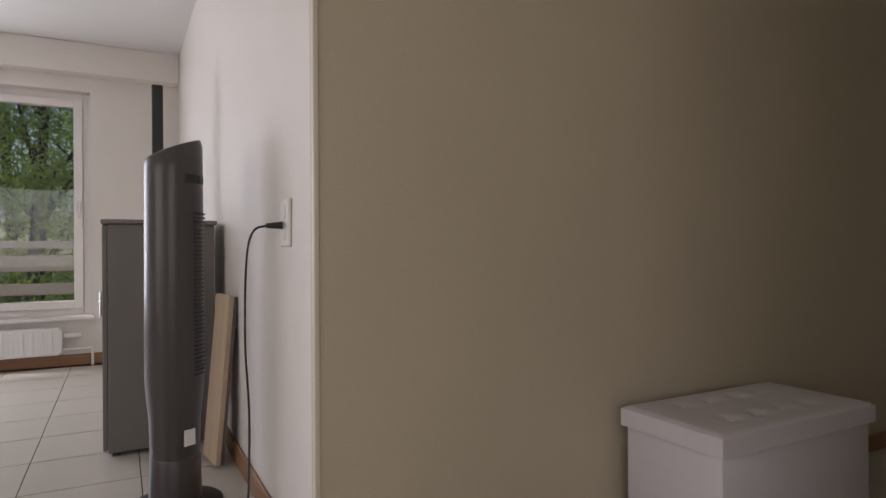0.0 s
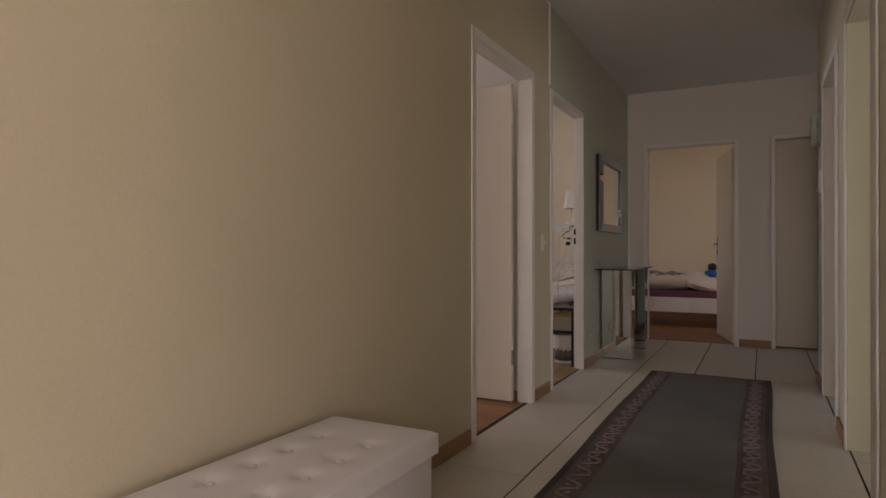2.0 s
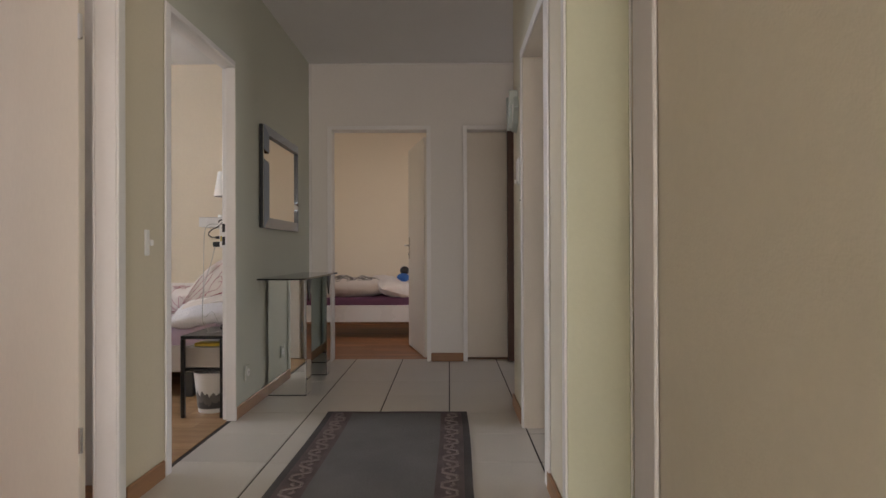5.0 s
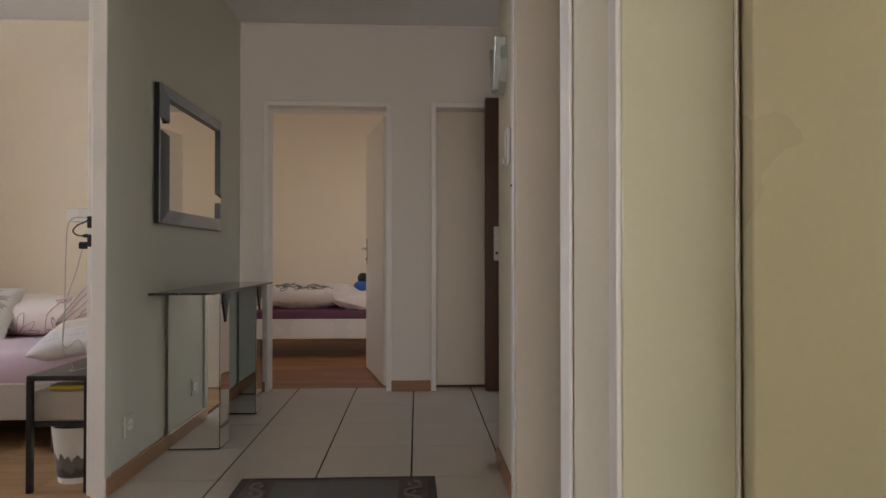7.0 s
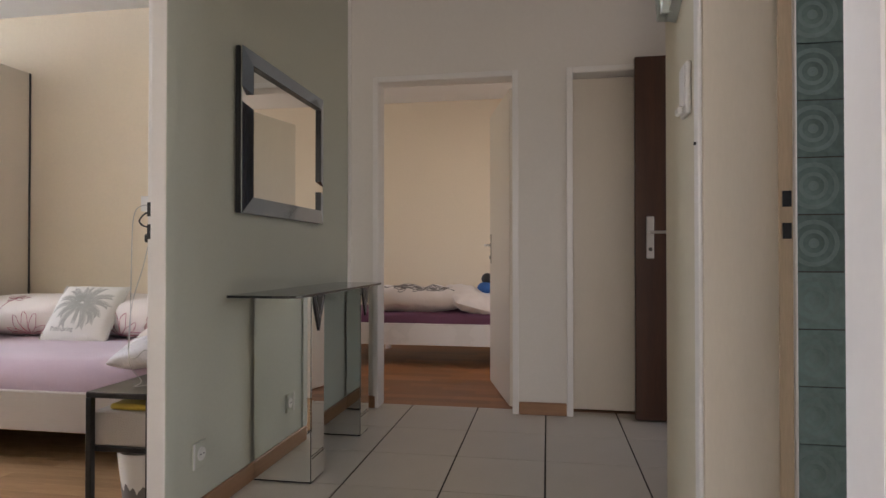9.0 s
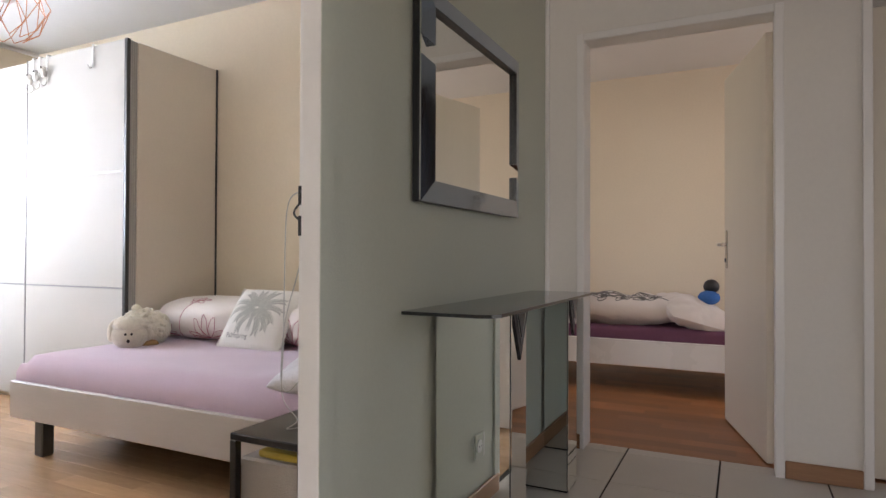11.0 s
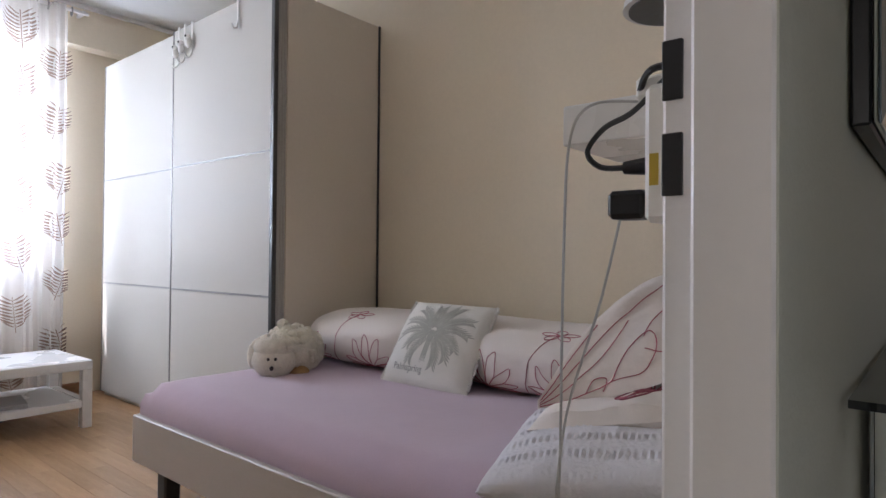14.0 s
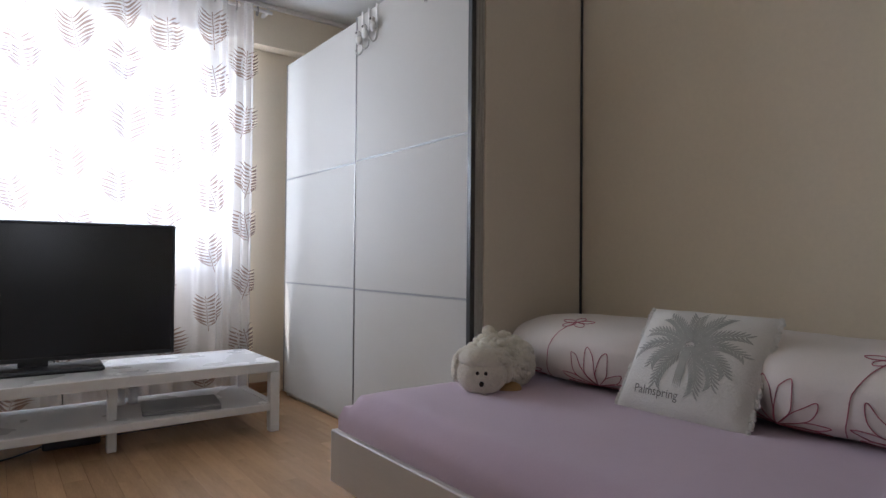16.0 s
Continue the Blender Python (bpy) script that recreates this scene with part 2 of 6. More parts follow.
def sheer_material(name, color, clear):
    m = bpy.data.materials.new(name)
    m.use_nodes = True
    nt = m.node_tree
    nt.nodes.remove(nt.nodes["Principled BSDF"])
    d, tl, tp, a, b2 = (nt.nodes.new("ShaderNode" + k) for k in ("BsdfDiffuse", "BsdfTranslucent", "BsdfTransparent", "MixShader", "MixShader"))
    w = nt.nodes.new("ShaderNodeTexNoise")
    w.inputs["Scale"].default_value = 400
    co = nt.nodes.new("ShaderNodeTexCoord")
    nt.links.new(co.outputs["Object"], w.inputs["Vector"])
    r = nt.nodes.new("ShaderNodeMapRange")
    r.inputs[3].default_value, r.inputs[4].default_value = max(0.0, clear - 0.12), min(1.0, clear + 0.12)
    nt.links.new(w.outputs[0], r.inputs[0])
    d.inputs[0].default_value = tl.inputs[0].default_value = (*color, 1)
    a.inputs[0].default_value = 0.42
    nt.links.new(d.outputs[0], a.inputs[1])
    nt.links.new(tl.outputs[0], a.inputs[2])
    nt.links.new(r.outputs[0], b2.inputs[0])
    nt.links.new(a.outputs[0], b2.inputs[1])
    nt.links.new(tp.outputs[0], b2.inputs[2])
    nt.links.new(b2.outputs[0], nt.nodes["Material Output"].inputs[0])
    return m


M["cable_grey"] = mat("pale grey cable", (0.45, 0.44, 0.43), 0.5)
M["voile"] = sheer_material("sheer white voile", (0.82, 0.80, 0.80), 0.42)
M["voile_print"] = sheer_material("rose brown burnout leaf print", (0.30, 0.21, 0.18), 0.22)

# ---- mesh helpers ----


def box(bm, x0, y0, z0, x1, y1, z1, bevel=0.0, seg=1, m=None):
    """Adds a box between two corners, its edges rounded by bevel, moved by m."""
    r = bmesh.ops.create_cube(bm, size=1)
    vs = r["verts"]
    for v in vs:
        v.co = Vector((x0 + (v.co.x + 0.5) * (x1 - x0), y0 + (v.co.y + 0.5) * (y1 - y0), z0 + (v.co.z + 0.5) * (z1 - z0)))
    if bevel:
        es = list({e for v in vs for e in v.link_edges})
        out = bmesh.ops.bevel(bm, geom=es, offset=bevel, segments=seg, affect="EDGES", profile=0.5)
        vs = list({v for f in out["faces"] for v in f.verts} | {v for v in vs if v.is_valid})
    if m is not None:
        bmesh.ops.transform(bm, matrix=m, verts=vs)
    return vs


def cyl(bm, a, b, r0, r1=None, seg=16, caps=True):
    """Adds a round bar from a to b."""
    a, b = Vector(a), Vector(b)
    r1 = r0 if r1 is None else r1
    q = (b - a).to_track_quat("Z", "Y").to_matrix().to_4x4()
    m = Matrix.Translation((a + b) / 2) @ q
    return bmesh.ops.create_cone(bm, cap_ends=caps, segments=seg, radius1=r0, radius2=r1, depth=(b - a).length, matrix=m)["verts"]


def ball(bm, c, r, scale=(1, 1, 1), u=16, v=10, m=None):
    mm = Matrix.Translation(c) @ (m if m is not None else Matrix()) @ Matrix.Diagonal((*scale, 1))
    return bmesh.ops.create_uvsphere(bm, u_segments=u, v_segments=v, radius=r, matrix=mm)["verts"]


def tube(bm, pts, r, seg=6):
    """A round cord along a smooth line through the points."""
    line = smooth_line([Vector(p) for p in pts])
    rings = []
    for i, p in enumerate(line):
        d = (line[min(i + 1, len(line) - 1)] - line[max(i - 1, 0)]).normalized()
        side = d.cross(Vector((0.31, 0.22, 0.92))).normalized()
        up = d.cross(side).normalized()
        rings.append([bm.verts.new(p + r * (math.cos(k * math.tau / seg) * side + math.sin(k * math.tau / seg) * up)) for k in range(seg)])
    for r0, r1 in zip(rings, rings[1:]):
        for k in range(seg):
            bm.faces.new((r0[k], r0[(k + 1) % seg], r1[(k + 1) % seg], r1[k]))
    bm.faces.new(rings[0][::-1])
    bm.faces.new(rings[-1])


def smooth_line(p, steps=6):
    out = []
    for i in range(len(p) - 1):
        a, b, c, d = p[max(i - 1, 0)], p[i], p[i + 1], p[min(i + 2, len(p) - 1)]
        for k in range(steps):
            t = k / steps
            out.append(0.5 * (2 * b + (c - a) * t + (2 * a - 5 * b + 4 * c - d) * t * t + (3 * b - a - 3 * c + d) * t ** 3))
    return out + [p[-1]]


def link(name, bm, material, smooth=False):
    bmesh.ops.recalc_face_normals(bm, faces=bm.faces)
    me = bpy.data.meshes.new(name)
    bm.to_mesh(me)
    bm.free()
    for one in material if isinstance(material, (list, tuple)) else [material]:
        me.materials.append(one)
    if smooth:
        me.polygons.foreach_set("use_smooth", [True] * len(me.polygons))
        me.set_sharp_from_angle(angle=radians(40))
    return new(name, me)


def part(name, bm, material, parent, label="", smooth=False):
    ob = link(name, bm, material, smooth)
    ob.parent = parent
    ob.matrix_parent_inverse = parent.matrix_world.inverted() if parent.type == "EMPTY" else Matrix()
    if label:
        ob["label"] = label
    return ob


def thing(name, label, category, group="", kind=""):
    return tagged(new(name), label, category, group, kind)


def bx(*args, **kw):
    bm = bmesh.new()
    box(bm, *args, **kw)
    return bm


def cy(*args, **kw):
    bm = bmesh.new()
    cyl(bm, *args, **kw)
    return bm


# ---- structure ----
H = 2.605


def wall(name, axis, p0, p1, a0, a1, openings, mats, label, z0=0.0, z1=H):
    """A wall between p0 and p1 in thickness that runs from a0 to a1 along the other axis, with openings (a, b, z0, z1).
    mats: the paint on its lower and its upper side."""
    bm = bmesh.new()
    cuts = sorted(openings)
    at = a0
    spans = []
    for a, b, lo, hi in cuts:
        if a > at:
            spans.append((at, a, z0, z1))
        if lo > z0:
            spans.append((a, b, z0, lo))
        if hi < z1:
            spans.append((a, b, hi, z1))
        at = b
    if at < a1:
        spans.append((at, a1, z0, z1))
    for a, b, lo, hi in spans:
        if axis == "x":
            box(bm, a, p0, lo, b, p1, hi)
        else:
            box(bm, p0, a, lo, p1, b, hi)
    bmesh.ops.remove_doubles(bm, verts=bm.verts, dist=0.0005)
    bmesh.ops.recalc_face_normals(bm, faces=bm.faces)
    mid = (p0 + p1) / 2
    for f in bm.faces:
        c = f.calc_center_median()
        f.material_index = 1 if (c.y if axis == "x" else c.x) > mid + 1e-4 else 0
    ob = link(name, bm, mats)
    return tagged(ob, label, "wall", kind="structure")


HW, SW, WW, CW = M["hall_wall"], M["sage_wall"], M["white_wall"], M["cream_wall"]
LW = 2.0      # hall face of the long wall
RW = 0.375    # hall face of the opposite wall
FX = 7.64     # end wall of the hall
D1 = (3.730, 4.575)
D2 = (4.973, 5.822)
DB = (3.64, 4.437)
DA = (4.856, 5.648)
D3 = (0.962, 1.815)
D4 = (-0.20, 0.632)
DH = 2.02
TH = 0.075
wall("wall_hall_long_near", "x", LW, LW + TH, 0.80, 4.955, [(*D1, 0, DH)], [HW, WW], "long hall wall painted warm cream with a doorway")
wall("wall_hall_long_far", "x", LW, LW + TH, 4.955, FX + 0.12, [(*D2, 0, DH)], [SW, CW], "hall wall painted grey green beside the bedroom doorway")
wall("wall_hall_end", "y", FX, FX + 0.12, -0.70, LW, [(*D4, 0, DH + 0.012), (*D3, 0, DH + 0.012)], [WW, CW], "off-white end wall of the hall with two doorways")
wall("wall_hall_opposite", "x", RW - 0.21, RW, 1.35, 6.13, [(*DB, 0, DH), (*DA, 0, DH)], [WW, M["pale_wall"]], "hall wall with kitchen and bathroom doorways")
wall("wall_recess_side", "y", 5.93, 6.13, -0.82, RW - 0.21, [], [WW, WW], "plain side wall of the entrance recess")
wall("wall_recess_back", "x", -0.82, -0.70, 6.13, FX + 0.12, [(6.62, 7.52, 0, 2.1)], [WW, WW], "plain back wall of the entrance recess")
wall("wall_living_side", "y", 0.80, 0.92, LW + TH, 6.45, [], [WW, WW], "white living room wall with a socket")
# The wide left opening is added, out of view, for the living room lamp.
wall("wall_living_window", "x", 6.25, 6.50, -4.0, 0.80, [(-3.5, -0.9, 0.4, 2.3), (-0.72, 0.126, 0.40, 2.24)], [WW, WW], "white outside wall with a window and an added unseen opening")
# Dining and bathroom openings in these two walls are added for the fill lamps.
wall("wall_living_west", "y", -4.12, -4.0, -2.9, 6.50, [(-1.1, 1.9, 0.5, 2.4)], [WW, WW], "plain living room wall with an added opening for fill light")
wall("wall_dining_south", "x", -3.02, -2.9, -4.0, 5.93, [(-2.0, 0.2, 0.6, 2.2), (2.55, 3.85, 0.9, 2.1), (4.75, 5.45, 1.1, 2.1)], [WW, WW], "plain outside wall with a kitchen window and added fill light openings")
wall("wall_dining_side", "y", 1.35, 1.47, -2.9, RW - 0.21, [], [HW, CW], "plain dining area wall")
wall("wall_kitchen_bath", "y", 4.50, 4.60, -2.9, RW - 0.21, [], [CW, WW], "plain wall between kitchen and bathroom")
wall("wall_bath_side", "y", 5.735, 5.93, -2.9, RW - 0.21, [], [WW, WW], "plain bathroom wall behind green tiles")
wall("wall_study_bedroom", "y", 4.84, 4.94, LW + TH, 6.45, [], [WW, CW], "plain wall between two rooms")
wall("wall_bedroom_window", "x", 6.45, 6.73, 0.92, 7.76, [(1.9, 3.5, 0.86, 2.16), (4.96, 6.68, 0.86, 2.24)], [CW, WW], "cream bedroom outside wall with a window")
wall("wall_bedroom_side", "y", 7.64, 7.76, LW + TH, 6.45, [], [CW, CW], "cream bedroom wall behind bed and wardrobe")
wall("wall_small_bedroom_back", "y", 10.4, 10.52, -1.6, 4.3, [], [CW, CW], "cream back wall of the small bedroom")
wall("wall_small_bedroom_south", "x", -1.72, -1.6, 7.76, 10.52, [(8.2, 9.8, 0.86, 2.16)], [CW, CW], "plain wall with an unseen window opening")
wall("wall_small_bedroom_closet", "y", 7.84, 7.90, -0.70, 0.70, [], [CW, CW], "plain closing panel behind the cupboard door")
# This window opening is added for the north fill lamp.
wall("wall_small_bedroom_north", "x", 4.2, 4.32, 7.76, 10.52, [(8.1, 9.7, 0.86, 2.16)], [CW, CW], "plain wall with an unseen window opening")

for nm, x0, y0, x1, y1 in (("ceiling", -4.12, -3.02, 7.76, 6.73), ("ceiling_small_bedroom", 7.76, -1.72, 10.52, 4.32)):
    tagged(link(nm, bx(x0, y0, H, x1, y1, H + 0.18), M["ceiling"]), "flat white painted ceiling", "ceiling", kind="structure")

hall_floor = tagged(link("floor", bx(-4.12, -3.02, -0.2, 7.757, LW + 0.043, -0.004), M["grout"]), "floor of square beige ceramic tiles with dark joints", "floor", kind="structure")
living_floor = tagged(link("floor_living", bx(-4.12, LW + 0.043, -0.2, 0.92, 6.50, -0.004), M["grout"]), "living room floor of square beige tiles", "floor", kind="structure")
bedroom_floor = tagged(link("floor_bedroom", bx(4.84, LW + 0.043, -0.2, 7.757, 6.73, -0.003), M["joint"]), "light oak laminate bedroom floor", "floor", kind="structure")
study_floor = tagged(link("floor_study", bx(0.92, LW + 0.043, -0.2, 4.84, 6.73, -0.003), M["joint"]), "reddish parquet floor of a side room", "floor", kind="structure")
small_floor = tagged(link("floor_small_bedroom", bx(7.757, -1.72, -0.2, 10.52, 4.32, -0.003), M["joint"]), "reddish parquet floor of the small bedroom", "floor", kind="structure")

# shutter box above the bedroom window and its cover strip
tagged(link("shutter_box", bx(4.94, 6.33, 2.33, 7.635, 6.449, H - 0.002, bevel=0.004), M["cream_wall"]), "cream boxed-in roller shutter casing under the ceiling", "trim", kind="structure")
tagged(link("shutter_box", bx(-3.995, 6.11, 2.36, 0.795, 6.249, H - 0.002, bevel=0.004), M["white_wall"]), "white boxed-in roller shutter casing under the ceiling", "trim", kind="structure")


def skirting(x0, y0, x1, y1, h=0.075):
    bm = bmesh.new()
    box(bm, x0, y0, 0.0, x1, y1, h, bevel=0.004)
    tagged(link("baseboard", bm, M["base_wood"]), "brown stained wooden skirting board", "baseboard", kind="structure")


for a, b in ((0.80, D1[0] - 0.05), (D1[1] + 0.05, D2[0] - 0.05), (D2[1] - 0.03, FX)):
    skirting(a, LW - 0.014, b, LW)
for a, b in ((1.35, DB[0] - 0.10), (DB[1] + 0.05, DA[0] - 0.05), (DA[1] + 0.05, 6.13)):
    skirting(a, RW, b, RW + 0.014)
skirting(FX - 0.014, 0.657, FX, 0.937)
skirting(FX - 0.014, 1.82, FX, LW - 0.014)
skirting(0.786, LW, 0.80, 6.25, 0.09)
skirting(-0.9, 6.236, 0.786, 6.25, 0.09)
skirting(7.626, 2.10, 7.64, 4.33)
skirting(5.0, 6.436, 6.96, 6.45)
skirting(10.386, -1.6, 10.4, 4.2)
skirting(6.13, -0.70, 6.144, RW - 0.02)

bm = bmesh.new()
box(bm, 0.786, LW - 0.004, 0.0, 0.802, LW + 0.014, H, bevel=0.003)
tagged(link("trim_corner", bm, M["door_paint"]), "beige corner bead along the wall edge", "trim", kind="structure")
bm = bmesh.new()
box(bm, FX - 0.02, LW - 0.02, 0.076, FX, LW - 0.0005, H - 0.001, bevel=0.004)
tagged(link("trim_corner", bm, M["white_paint"]), "thin white strip in the hall corner", "trim", kind="structure")
bm = bmesh.new()
box(bm, FX - 0.012, -0.7, H - 0.014, FX, LW - 0.021, H - 0.001, bevel=0.003)
tagged(link("trim_ceiling", bm, M["white_paint"]), "thin white strip below the ceiling", "trim", kind="structure")
bm = bmesh.new()
cyl(bm, (4.925, LW - 0.008, 2.06), (4.925, LW - 0.008, H - 0.001), 0.008, seg=8)
tagged(link("trim_conduit", bm, M["white_paint"]), "thin painted cable conduit above the door frame", "trim", kind="structure")


def frame_parts(parent, axis, lo, hi, a, b, h, cas=0.045, lining=0.012, proud=0.012, paint="white_paint", sides=(True, True), near=None, far=None):
    """Lining and casing of a doorway in a wall between lo and hi; near and far are the widths of the two upright casings."""
    near, far = near or cas, far or cas

    def put(bm, a0, p0, z0, a1, p1, z1):
        if axis == "x":
            box(bm, a0, p0, z0, a1, p1, z1, bevel=0.003)
        else:
            box(bm, p0, a0, z0, p1, a1, z1, bevel=0.003)
    for nm, args in (("jamb", (a - 0.001, lo - 0.002, 0, a + lining, hi + 0.002, h - lining)), ("jamb", (b - lining, lo - 0.002, 0, b + 0.001, hi + 0.002, h - lining)), ("head", (a - 0.001, lo - 0.002, h - lining, b + 0.001, hi + 0.002, h + 0.001))):
        bm = bmesh.new()
        put(bm, *args)
        part(nm, bm, M[paint], parent)
    for on, p0, p1 in ((sides[0], lo - proud, lo - 0.0025), (sides[1], hi + 0.0025, hi + proud)):
        if not on:
            continue
        for args in ((a - near + 0.012, p0, 0, a + 0.012, p1, h + cas - 0.012), (b - 0.012, p0, 0, b + far - 0.012, p1, h + cas - 0.012), (a + 0.0125, p0, h - 0.012, b - 0.0125, p1, h + cas - 0.012)):
            bm = bmesh.new()
            put(bm, *args)
            part("casing", bm, M["white_paint"], parent)


def lever(parent, m, plate=(0.035, 0.22), metal="chrome", flip=1):
    """A lever handle with its plate; m: x along the door's width towards the hinge, y out of the door, z up."""
    bm = bmesh.new()
    box(bm, -plate[0] / 2, 0, -plate[1] * 0.62, plate[0] / 2, 0.008, plate[1] * 0.38, bevel=0.004, m=m)
    p = part("handle_plate", bm, M[metal], parent, "brushed steel handle plate")
    bm = bmesh.new()
    vs = cyl(bm, (0, 0, 0), (0, 0.045, 0), 0.009, seg=12)
    vs += cyl(bm, (-0.008 * flip, 0.045, 0), (0.115 * flip, 0.045, 0), 0.0085, seg=12)
    bmesh.ops.transform(bm, matrix=m, verts=vs)
    part("handle", bm, M[metal], parent, "brushed steel lever handle", True)
    bm = bmesh.new()
    vs = cyl(bm, (0, 0.006, -plate[1] * 0.40), (0, 0.013, -plate[1] * 0.40), 0.011, seg=12)
    bmesh.ops.transform(bm, matrix=m, verts=vs)
    part("lock", bm, M["alu_dark"], parent)


def leaf_door(parent, hinge, angle, width, height, thick, paint, z0=0.008, hinges=True, handle=True):
    """A flush door leaf that turns about hinge; it runs along +x before its turn by angle."""
    m = pose(hinge[0], hinge[1], 0, 0, 0, angle)
    bm = bmesh.new()
    box(bm, 0.004, -thick / 2, z0, width, thick / 2, height, bevel=0.003, m=m)
    leaf = part("leaf", bm, M[paint], parent)
    if hinges:
        for z in (0.24, height - 0.26):
            bm = bmesh.new()
            vs = cyl(bm, (-0.004, thick / 2 + 0.004, z), (-0.004, thick / 2 + 0.004, z + 0.09), 0.008, seg=10)
            bmesh.ops.transform(bm, matrix=m, verts=vs)
            part("hinge", bm, M["chrome"], parent, "", True)
    if handle:
        for s in (1, -1):
            lever(parent, m @ Matrix.Translation((width - 0.06, s * thick / 2, 1.02)) @ pose(0, 0, 0, 0, 0, 180 if s > 0 else 0) @ Matrix.Diagonal((1, -1 if s < 0 else -1, 1, 1)), flip=1 if s > 0 else -1)
    return leaf


d = thing("door_1", "white-framed doorway with its beige flush door standing open", "door", kind="structure")
frame_parts(d, "x", LW, LW + TH, *D1, DH, cas=0.05)
leaf_door(d, (D1[1] - 0.035, LW + TH + 0.03), 90, 0.76, 1.985, 0.04, "door_paint", handle=False)
d = thing("door_2", "white-framed bedroom doorway with its beige door standing open", "door", kind="structure")
frame_parts(d, "x", LW, LW + TH, D2[0], D2[1], DH, sides=(False, False))
part("door_stop", bx(5.780, LW - 0.010, 0, D2[1] - 0.0125, LW + 0.046, DH - 0.0125, bevel=0.003), M["white_paint"], d, "white rebate of the door frame")
part("casing", bx(D2[0] - 0.038, LW - 0.012, 0, D2[0] + 0.012, LW - 0.0025, DH + 0.02, bevel=0.003), M["white_paint"], d)
part("casing", bx(D2[0] + 0.0125, LW - 0.012, DH - 0.012, 5.782, LW - 0.0025, DH + 0.02, bevel=0.003), M["white_paint"], d)
part("frame_cover", bx(5.7825, LW - 0.011, 0.075, D2[1] + 0.012, LW - 0.0005, DH + 0.02, bevel=0.001), M["sage_wall"], d, "grey green painted frame edge")
leaf_door(d, (D2[0] + 0.0, LW + TH + 0.035), 97, 0.72, 1.985, 0.04, "door_paint", handle=False)
for z0, z1, y0 in ((0.998, 1.047, 2.060), (1.073, 1.120, 2.060)):
    part("strike_plate", bx(D2[1] - 0.016, y0, z0, D2[1] - 0.0122, y0 + 0.016, z1, bevel=0.0008), M["plastic_black"], d, "black strike plate")
d = thing("door_3", "white-framed doorway with a beige door opened into the small bedroom", "door", kind="structure")
frame_parts(d, "y", FX, FX + 0.12, *D3, DH + 0.012, cas=0.036)
leaf_door(d, (FX + 0.14, D3[0] + 0.02), 14, 0.79, 1.985, 0.04, "door_paint", hinges=False)
d = thing("door_4", "white-framed cupboard doorway with a closed beige door", "door", kind="structure")
frame_parts(d, "y", FX, FX + 0.12, *D4, DH + 0.012, cas=0.036)
part("leaf", bx(FX + 0.125, D4[0] + 0.005, 0.012, FX + 0.165, D4[1] - 0.002, 2.02, bevel=0.003), M["door_paint"], d)
d = thing("door_5", "kitchen doorway with a pale yellow gloss frame and open door", "door", kind="structure")
frame_parts(d, "x", RW - 0.21, RW, *DB, DH + 0.02, cas=0.05, paint="yellow_gloss", near=0.13)
leaf_door(d, (DB[1] - 0.02, RW - 0.225), -90, 0.72, 2.0, 0.04, "yellow_leaf", handle=False)
d = thing("door_6", "white-framed bathroom doorway showing green wall tiles", "door", kind="structure")
frame_parts(d, "x", RW - 0.21, RW, *DA, DH, cas=0.05, paint="door_paint", near=0.095)
part("door_stop", bx(DA[1] - 0.020, RW - 0.208, 0, DA[1] - 0.0122, RW - 0.176, DH - 0.014, bevel=0.001), M["raw_wood"], d, "tan wooden rebate strip")
for z0, z1 in ((0.985, 1.025), (1.065, 1.105)):
    part("strike_plate", bx(DA[1] - 0.0235, RW - 0.204, z0, DA[1] - 0.0203, RW - 0.183, z1, bevel=0.0008), M["plastic_black"], d, "black strike plate")
d = thing("door_7", "dark stained entrance door standing open beside the cupboard door", "door", kind="structure")
part("leaf", bx(7.575, -0.62, 0.01, 7.62, 0.275, 2.078, bevel=0.004), M["brown_door"], d)
lever(d, Matrix.Translation((7.575, 0.195, 1.075)) @ Matrix(((0, -1, 0, 0), (-1, 0, 0, 0), (0, 0, 1, 0), (0, 0, 0, 1))), plate=(0.042, 0.24))
for z in (0.25, 1.05, 1.85):
    part("hinge", cy((7.60, -0.632, z), (7.60, -0.632, z + 0.10), 0.011, seg=10), M["chrome"], d, "", True)


